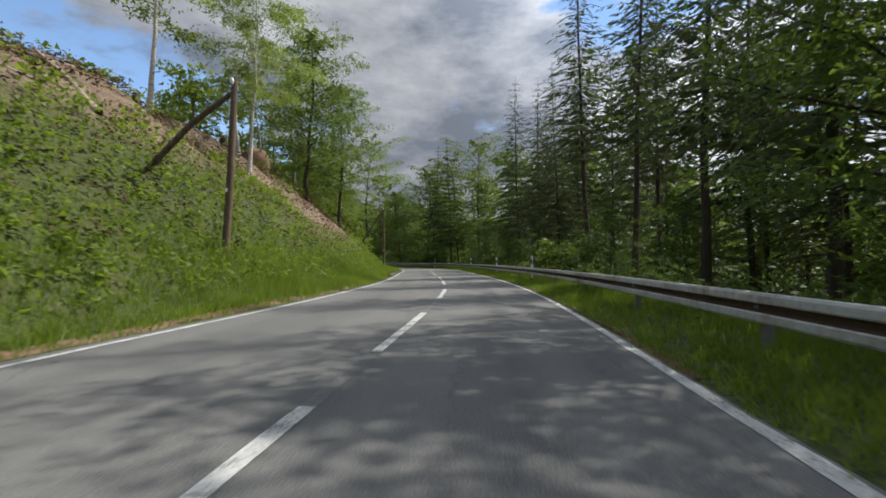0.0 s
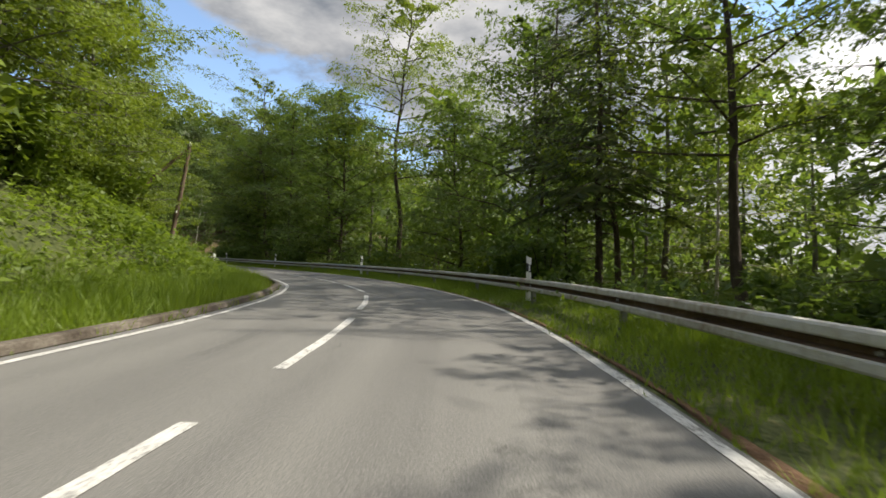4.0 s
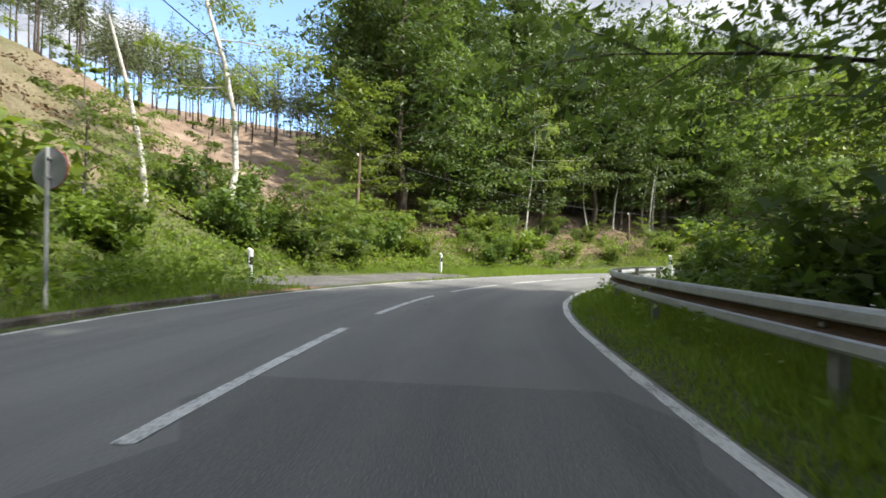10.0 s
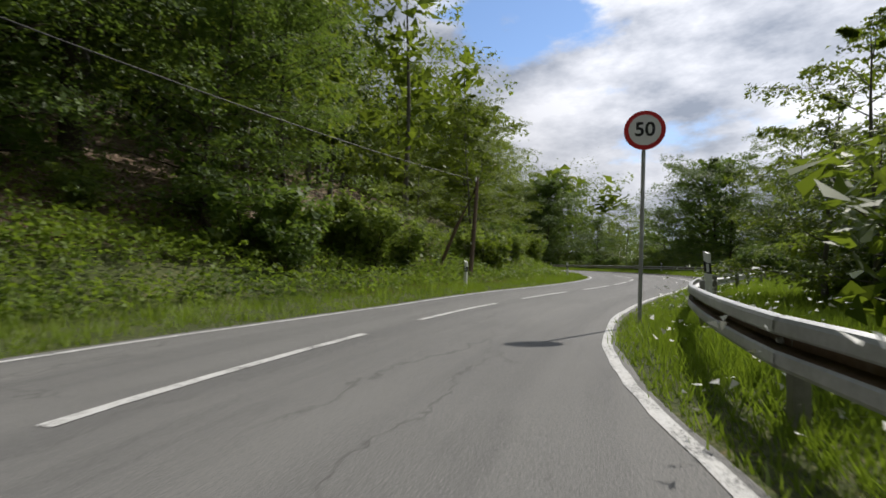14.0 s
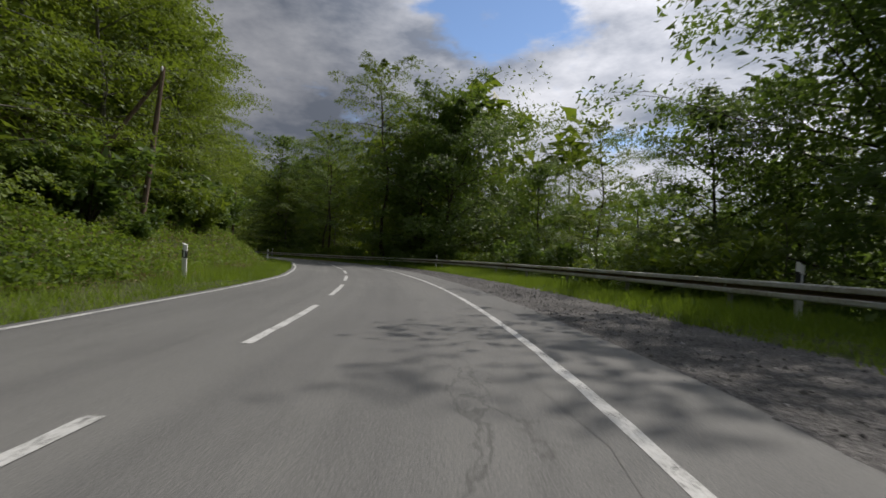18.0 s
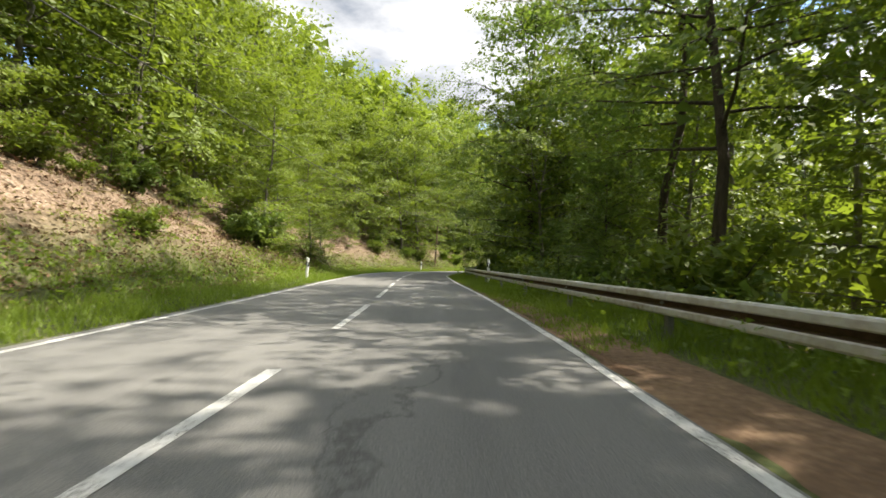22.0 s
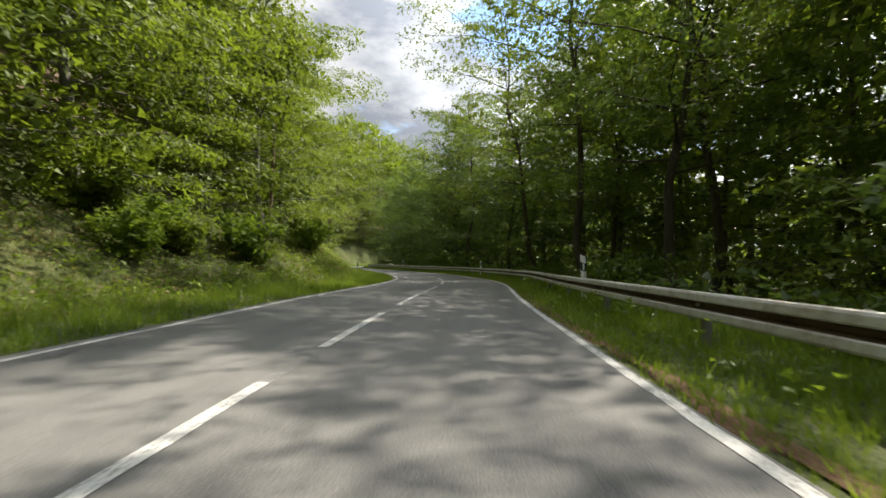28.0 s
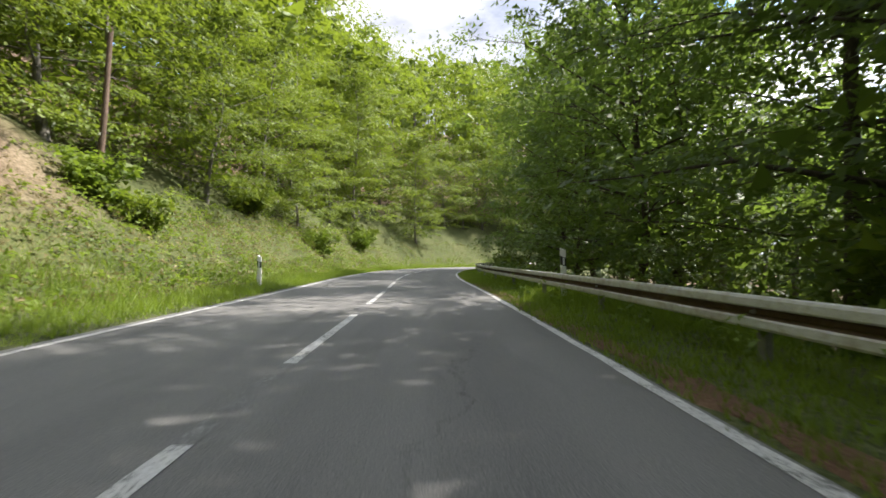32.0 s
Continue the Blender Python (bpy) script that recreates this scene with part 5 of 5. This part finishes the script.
def log(s, d, length, turn, radius=0.09, label="bleached fallen log lying on the slope", mat=None):
    a = np.array([*place(s, d), 0.0])
    w = radians(heading(s) + turn)
    pts = []
    for u in np.linspace(0, 1, 6):
        p = a[:2] + np.array([-math.sin(w), math.cos(w)]) * length * u
        q, e = along(p[None])
        pts.append((p[0], p[1], float(land(q, e, p[None, 0], p[None, 1])[0]) + radius * 0.9))
    pts = np.array(pts)
    pts[:, 2] = np.linspace(pts[0, 2], pts[-1, 2], 6) * 0.5 + pts[:, 2] * 0.5
    pts -= [a[0], a[1], 0]
    thing("fallen_log", label, "log", "logs on the felled slope", pose(a[0], a[1], 0),
          mesh_of("fallen_log", *tube(pts, np.linspace(radius, radius * 0.45, 6), 8), mat or DEAD_WOOD, True))


def root_plate(s, d, radius):
    """The upturned root plate of a fallen tree with earth, roots and the broken bole."""
    x, y = place(s, d)
    r = np.random.default_rng(61)
    th = thing("root_plate", "upturned root plate of a fallen tree with brown earth", "tree roots", "",
               pose(x, y, float(ground_at(s, d)) + radius * 0.55, 8, 12, heading(s) + 35))
    bm = bmesh.new()
    bmesh.ops.create_icosphere(bm, subdivisions=3, radius=radius)
    for v in bm.verts:
        v.co *= 0.75 + 0.35 * r.random()
        v.co.y *= 0.38
    part("earth", bm_mesh("earth", bm, SOIL, True), th, None, "brown earth clinging to the roots")
    for k in range(16):
        w, g = k * 0.393 + r.uniform(-0.2, 0.2), radius * r.uniform(1.0, 1.7)
        u = np.linspace(0, 1, 5)[:, None]
        line = np.c_[np.cos(w) * u * g, r.normal(0, 0.25) * u, np.sin(w) * u * g] + r.standard_normal((5, 3)) * 0.08 * u
        part("root", mesh_of("root", *tube(line, 0.06 * (1.15 - u[:, 0]), 5), BARK, True), th)
    part("bole", mesh_of("bole", *tube([(0, 0, 0), (0.2, 1.2, 0.25), (0.5, 2.6, 0.2)], (0.22, 0.19, 0.15), 9), DEAD_WOOD, True), th, None, "broken pale bole")


root_plate(66, -11.6, 0.95)
dead = np.array([[0, 0, -0.2], [0.3, 0.1, 1.5], [0.9, 0.2, 3.4], [1.5, 0.2, 5.2]])
x, y = place(157.5, -10.3)
thing("dead_birch", "pale dead birch trunk leaning on the felled slope", "dead tree", "", pose(x, y, float(ground_at(157.5, -10.3)), 0, 0, heading(157.5) - 90),
      mesh_of("dead_birch", *tube(dead, (0.1, 0.085, 0.06, 0.03), 8), BIRCH_BARK, True))
for at, off, tall in ((191.5, -12.3, 6.8), (192.3, -13.6, 7.6), (189.4, -13.2, 4.6)):
    x, y = place(at, off)
    thing("dead_birch", "pale bare birch stem standing in the wood", "dead tree", "dead birches", pose(x, y, float(ground_at(at, off)), 0, 0, heading(at)),
          mesh_of("dead_birch", *tube([(0, 0, -0.3), (0.12, 0, tall * 0.35), (0.3, 0.05, tall * 0.7), (0.62, 0.1, tall)], (0.11, 0.1, 0.08, 0.04), 8), BIRCH_BARK, True))
for _ in range(26):
    stump(rng.uniform(37.8, 72.1), -rng.uniform(9.5, 22))
for _ in range(24):
    stump(rng.uniform(110.4, 155.2), -rng.uniform(12.6, 34))
for _ in range(8):
    stump(rng.uniform(166.4, 194.7), -rng.uniform(10.5, 14))
log(70.1, -8.6, 6.5, 12, 0.07, "pale fallen birch log on the slope")
log(74, -7.2, 3.2, 8, 0.06, "pale fallen birch log on the slope")
log(48.6, -9.5, 5, 60, 0.12)
for _ in range(22):
    log(rng.uniform(106.5, 155.2), -rng.uniform(11.7, 30), rng.uniform(3, 9), rng.uniform(-30, 40), rng.uniform(0.06, 0.13))
for _ in range(14):
    log(rng.uniform(39.8, 72.1), -rng.uniform(9, 20), rng.uniform(1.5, 5), rng.uniform(-60, 70), rng.uniform(0.04, 0.1))
for _ in range(16):
    log(rng.uniform(298.4, 339.6), -rng.uniform(7, 11), rng.uniform(1.5, 4), rng.uniform(-50, 60), rng.uniform(0.03, 0.07))
for _ in range(8):
    log(rng.uniform(170.2, 196.6), -rng.uniform(8.5, 13), rng.uniform(1.5, 4), rng.uniform(-50, 60), rng.uniform(0.03, 0.07))


# ---------------------------------------------------------------- low plants
def spread(count, s0, s1, d0, d1):
    """Random spots off the road: along it, off its edge line, place, height."""
    s = rng.uniform(s0, s1, count)
    d = rng.uniform(d0, d1, count)
    xy = place(s, d)
    return s, d, xy, land(s, d, xy[:, 0], xy[:, 1])


def blades(s, xy, z, height, width, per, spread_r=0.07):
    """Grass: tufts of bent three-cornered blades."""
    n = len(s) * per
    base = np.repeat(np.c_[xy, z], per, 0) + np.c_[rng.standard_normal((n, 2)) * spread_r, np.full(n, -0.02)]
    h = np.repeat(height, per) * rng.uniform(0.55, 1.15, n)
    w = rng.uniform(0, 6.283, n)
    side = np.c_[np.cos(w), np.sin(w), np.zeros(n)] * (width * rng.uniform(0.6, 1.4, n))[:, None]
    lean = np.c_[rng.standard_normal((n, 2)) * 0.34, rng.uniform(0.7, 1.0, n)] * h[:, None]
    v = np.stack([base - side, base + side, base + lean], 1).reshape(-1, 3)
    return v, np.arange(3 * n).reshape(-1, 3)


def grass(label, mat, count, s0, s1, edge, d_in, d_out, height, per=5, width=0.012, falloff=1.0):
    """A strip of grass; edge: keyed line of the road's edge, d_in to d_out beyond it."""
    s = rng.uniform(s0, s1, count)
    side = np.sign(edge[0][1])
    off = d_in + (d_out - d_in) * rng.random(count) ** falloff
    d = keyed(s, edge) + side * off
    xy = place(s, d)
    z = land(s, d, xy[:, 0], xy[:, 1])
    keep = rng.random(count) > 0.85 * bareness(s, d, xy[:, 0], xy[:, 1])
    for a, b, c, e in ((175.5, 186, 2.5, 9.2), (156.7, 166.7, -7.2, -3.2), (213.6, 277, 2.3, 5.6), (276, 293, 2.5, 3.95)):
        keep &= ~((s > a) & (s < b) & (d > c) & (d < e))
    s, d, xy, z, off = s[keep], d[keep], xy[keep], z[keep], off[keep]
    h = height * (0.5 + 0.7 * np.clip(off / 1.6, 0, 1)) * (0.75 + 0.35 * rough_noise(xy[:, 0] * 0.8, xy[:, 1] * 0.8)) * rng.uniform(0.7, 1.2, len(s))
    v, f = blades(s, xy, z, h, width, per)
    ob = new("grass", mesh_of("grass", v, f, mat))
    tagged(ob, label, "grass", kind="stuff")


grass("long green grass on the verge below the bank", GRASS, 36000, 15, 500, EDGE_L, 0.3, 3.4, 0.42, 8, 0.009, 1.4)
grass("tall lush grass at the foot of the bank", GRASS, 9000, 30, 150, EDGE_L, 0.55, 2.6, 0.66, 8, 0.009, 1.2)
grass("green grass on the verge under the guard rail", GRASS, 60000, 29, 500, EDGE_R, 0.17, 2.7, 0.32, 8, 0.009, 1.2)
grass("green grass on the wide verge of the bend", GRASS, 5000, 147, 177, EDGE_L, 3.0, 6.0, 0.36, 8, 0.01)
grass("green grass of the meadow inside the bend", GRASS, 11000, 185.6, 234, EDGE_R, 1.0, 10.0, 0.4, 8, 0.013)
grass("long grass under the rail of the bend", GRASS, 9000, 145, 202, EDGE_R, 0.5, 3.4, 0.42, 8, 0.008)
grass("yellow-green grass between the lay-by and the rail", GRASS, 9000, 219, 286, EDGE_R, 3.3, 6.2, 0.4, 8, 0.009)
grass("dry straw-coloured grass on the bank", STRAW, 14000, 201, 480, EDGE_L, 1.9, 5.8, 0.26, 7, 0.008)
grass("short green grass and moss on the bank", GRASS, 13000, 201, 480, EDGE_L, 2.4, 5.8, 0.2, 7, 0.009)


def leafy(label, mat, count, s0, s1, d0, d1, height, leaves, size, radius, bare_limit=0.5, name="ground_plants"):
    """Low leafy plants and brambles, one mesh for the stretch."""
    s, d, xy, z = spread(count, s0, s1, d0, d1)
    keep = bareness(s, d, xy[:, 0], xy[:, 1]) < bare_limit + 0.3 * rng.random(count)
    real = along(xy)[1]
    keep &= np.abs(real) > np.minimum(abs(d0), abs(d1)) - 0.6
    xy, z = xy[keep], z[keep]
    n = len(z)
    h = height * rng.uniform(0.5, 1.25, n)
    k = rng.integers(0, n, n * leaves)
    o = rng.standard_normal((n * leaves, 3)) * [radius, radius, 0]
    lift = h[k] * rng.random(n * leaves) ** 0.7
    o *= (1.15 - 0.6 * (lift / (h[k] + 1e-6)))[:, None]
    c = np.c_[xy[k], z[k] + 0.03 + lift] + o
    v, f = leaf_cloud(c, n * leaves, 0.05, size * 1.1, rng, 0.6)
    tagged(new(name, mesh_of(name, v, f, mat)), label, "plants", kind="stuff")


leafy("low brambles and ferns covering the bank", BUSH, 5200, 17.5, 109.2, -10.5, -4.4, 0.4, 16, 0.075, 0.3)
leafy("dense brambles covering the bank", BUSH, 4600, 95.5, 157.2, -10.6, -4.7, 0.6, 18, 0.085, 0.34)
leafy("brambles at the foot of the wooded hill", BUSH, 2400, 157.2, 202.4, -12.0, -7.4, 0.6, 16, 0.085, 0.34, 0.9)
leafy("rough bramble scrub at the foot of the hill", BUSH, 4200, 186, 250, -9.8, -4.8, 0.5, 18, 0.07, 0.3, 1.2)
leafy("low green plants on the bank", BUSH, 4600, 202.4, 290.4, -9.5, -5.0, 0.34, 16, 0.065, 0.28, 0.7)
leafy("dry litter and fern fronds on the bank", STRAW, 4200, 202.4, 361.1, -9.5, -4.8, 0.16, 15, 0.055, 0.32, 1.4)
leafy("low green plants on the bank", BUSH, 5200, 290.4, 458.8, -9.5, -4.8, 0.34, 16, 0.065, 0.28, 0.6)
leafy("dry leaf litter on the bank", NEEDLES, 3000, 284, 345, -11.5, -5.6, 0.05, 16, 0.05, 0.4, 3)
leafy("dry litter and moss on the bank", STRAW, 2600, 361, 458.8, -9.0, -4.8, 0.14, 14, 0.05, 0.32, 1.4)
leafy("bracken and brambles on the felled slope", BUSH, 675, 29.2, 74, -26, -9, 0.4, 12, 0.13, 0.3, 1.2)
leafy("dry brush on the felled slope", STRAW, 1600, 29.2, 157.2, -30, -9, 0.3, 14, 0.08, 0.4, 1.4)
leafy("dead twigs and dry leaves on the felled slope", NEEDLES, 2600, 30, 82, -15, -5.6, 0.08, 15, 0.055, 0.4, 3)
leafy("dead twigs and dry leaves on the felled slope", NEEDLES, 2200, 110, 160, -24, -10, 0.1, 15, 0.07, 0.45, 3)
leafy("dead leaves under the wooded hill", NEEDLES, 1800, 162, 200, -14, -8.5, 0.06, 15, 0.06, 0.4, 3)
leafy("leafy undergrowth behind the guard rail", OAK, 2600, 27.2, 175.1, 5.2, 10.0, 0.8, 22, 0.1, 0.42)
leafy("leafy undergrowth behind the guard rail", OAK, 2400, 274.7, 458.8, 5.2, 9.5, 0.75, 22, 0.1, 0.42)
leafy("leafy undergrowth behind the lay-by", OAK, 900, 201.4, 274.7, 9.2, 13.5, 0.8, 22, 0.1, 0.42)
leafy("leafy weeds in the verge under the rail", GRASS, 450, 290, 440, 3.4, 5.4, 0.4, 14, 0.05, 0.14, 2)
leafy("leafy weeds in the verge under the rail", GRASS, 400, 60, 172, 3.4, 5.4, 0.4, 14, 0.05, 0.14, 2)
leafy("yellow-flowered plants below the road", YELLOW, 160, 274.7, 428.8, 4.9, 6.6, 0.5, 6, 0.035, 0.25)
leafy("white umbel flowers in the verge", FLOWER, 60, 191, 208, 3.0, 4.4, 0.8, 12, 0.03, 0.14, 2, "umbel_flowers")
leafy("white umbel flowers in the verge", FLOWER, 140, 87.7, 172, 4.0, 5.6, 0.75, 10, 0.022, 0.12, 2, "umbel_flowers")


# ---------------------------------------------------------------- bushes
def bush_meshes(seed, height, radius, leaves, size, mat):
    r = np.random.default_rng(seed)
    stems, tips = [], []
    for k in range(9):
        w, g = k * 0.7 + r.uniform(-0.3, 0.3), r.uniform(0.4, 1.0)
        end = np.array([np.cos(w) * radius * g, np.sin(w) * radius * g, height * r.uniform(0.55, 1.0)])
        u = np.linspace(0, 1, 4)[:, None]
        line = end * u + np.c_[np.zeros((4, 2)), 0.25 * height * u * (1 - u)]
        stems.append(tube(line, 0.03 * (1.1 - u[:, 0]), 4))
        for q in (0.35, 0.6, 0.8, 1.0):
            tips.append(end * q + r.standard_normal(3) * 0.12 * radius)
    crown = leaf_cloud(tips, leaves, radius * 0.36, size, r, 0.7)
    crown[0][:, 2] = np.maximum(crown[0][:, 2], 0.02)
    return mesh_of("branching_stem", *joined(stems), BARK, True), mesh_of("foliage", *crown, mat)


BUSHES = [bush_meshes(900 + k, 1.7 + 0.3 * k, 1.25, 1400, 0.155, (BUSH, BEECH, OAK, BIRCH)[k]) for k in range(4)]


def bush(s, d, size, variant):
    stems, foliage = BUSHES[variant]
    x, y = place(s, d)
    label = ("bright green bramble bush", "fresh green young hazel bush", "dark green dense bush", "pale green willow bush")[variant]
    th = thing("bush", label + (" behind the guard rail" if d > 0 else " on the roadside bank"), "bush", "bushes beside the road",
               pose(x, y, float(ground_at(s, d)) - 0.05, 0, 0, rng.uniform(0, 360)) @ Matrix.Scale(size, 4))
    part("branching_stem", stems, th)
    part("foliage", foliage, th)


def bushes(count, s0, s1, d0, d1, size, variants):
    for _ in range(count):
        bush(rng.uniform(s0, s1), rng.uniform(d0, d1), rng.uniform(*size), int(rng.choice(variants)))


bushes(16, 81.8, 109.2, -10, -5.8, (0.6, 1.2), (0, 1))
bushes(22, 109.2, 155.2, -11.5, -6.2, (0.5, 1.25), (0, 1, 1))
bushes(20, 155.2, 179, -12.0, -8.6, (0.7, 1.3), (0, 1, 2))
bushes(20, 174, 204, -12.5, -8.0, (0.45, 0.95), (0, 2, 3))
bushes(24, 200, 254.2, -9.2, -6.6, (0.6, 1.1), (1, 3, 2))
bushes(20, 284, 339.6, -10.0, -6.8, (0.4, 0.9), (1, 2))
bushes(24, 339.6, 458.8, -9.4, -6.6, (0.6, 1.1), (1, 0))
bushes(40, 58.4, 173.1, 6.0, 8.4, (0.6, 1.1), (2, 2, 1))
bushes(10, 192.7, 211.9, 5.6, 8.0, (0.7, 1.3), (1, 2))
bushes(26, 223.1, 280, 9.8, 13, (0.7, 1.2), (2, 1))
bushes(38, 284, 448.8, 5.8, 8.2, (0.6, 1.1), (2, 1))
bushes(16, 247, 281, -9.4, -7.0, (0.7, 1.25), (1, 2, 2))
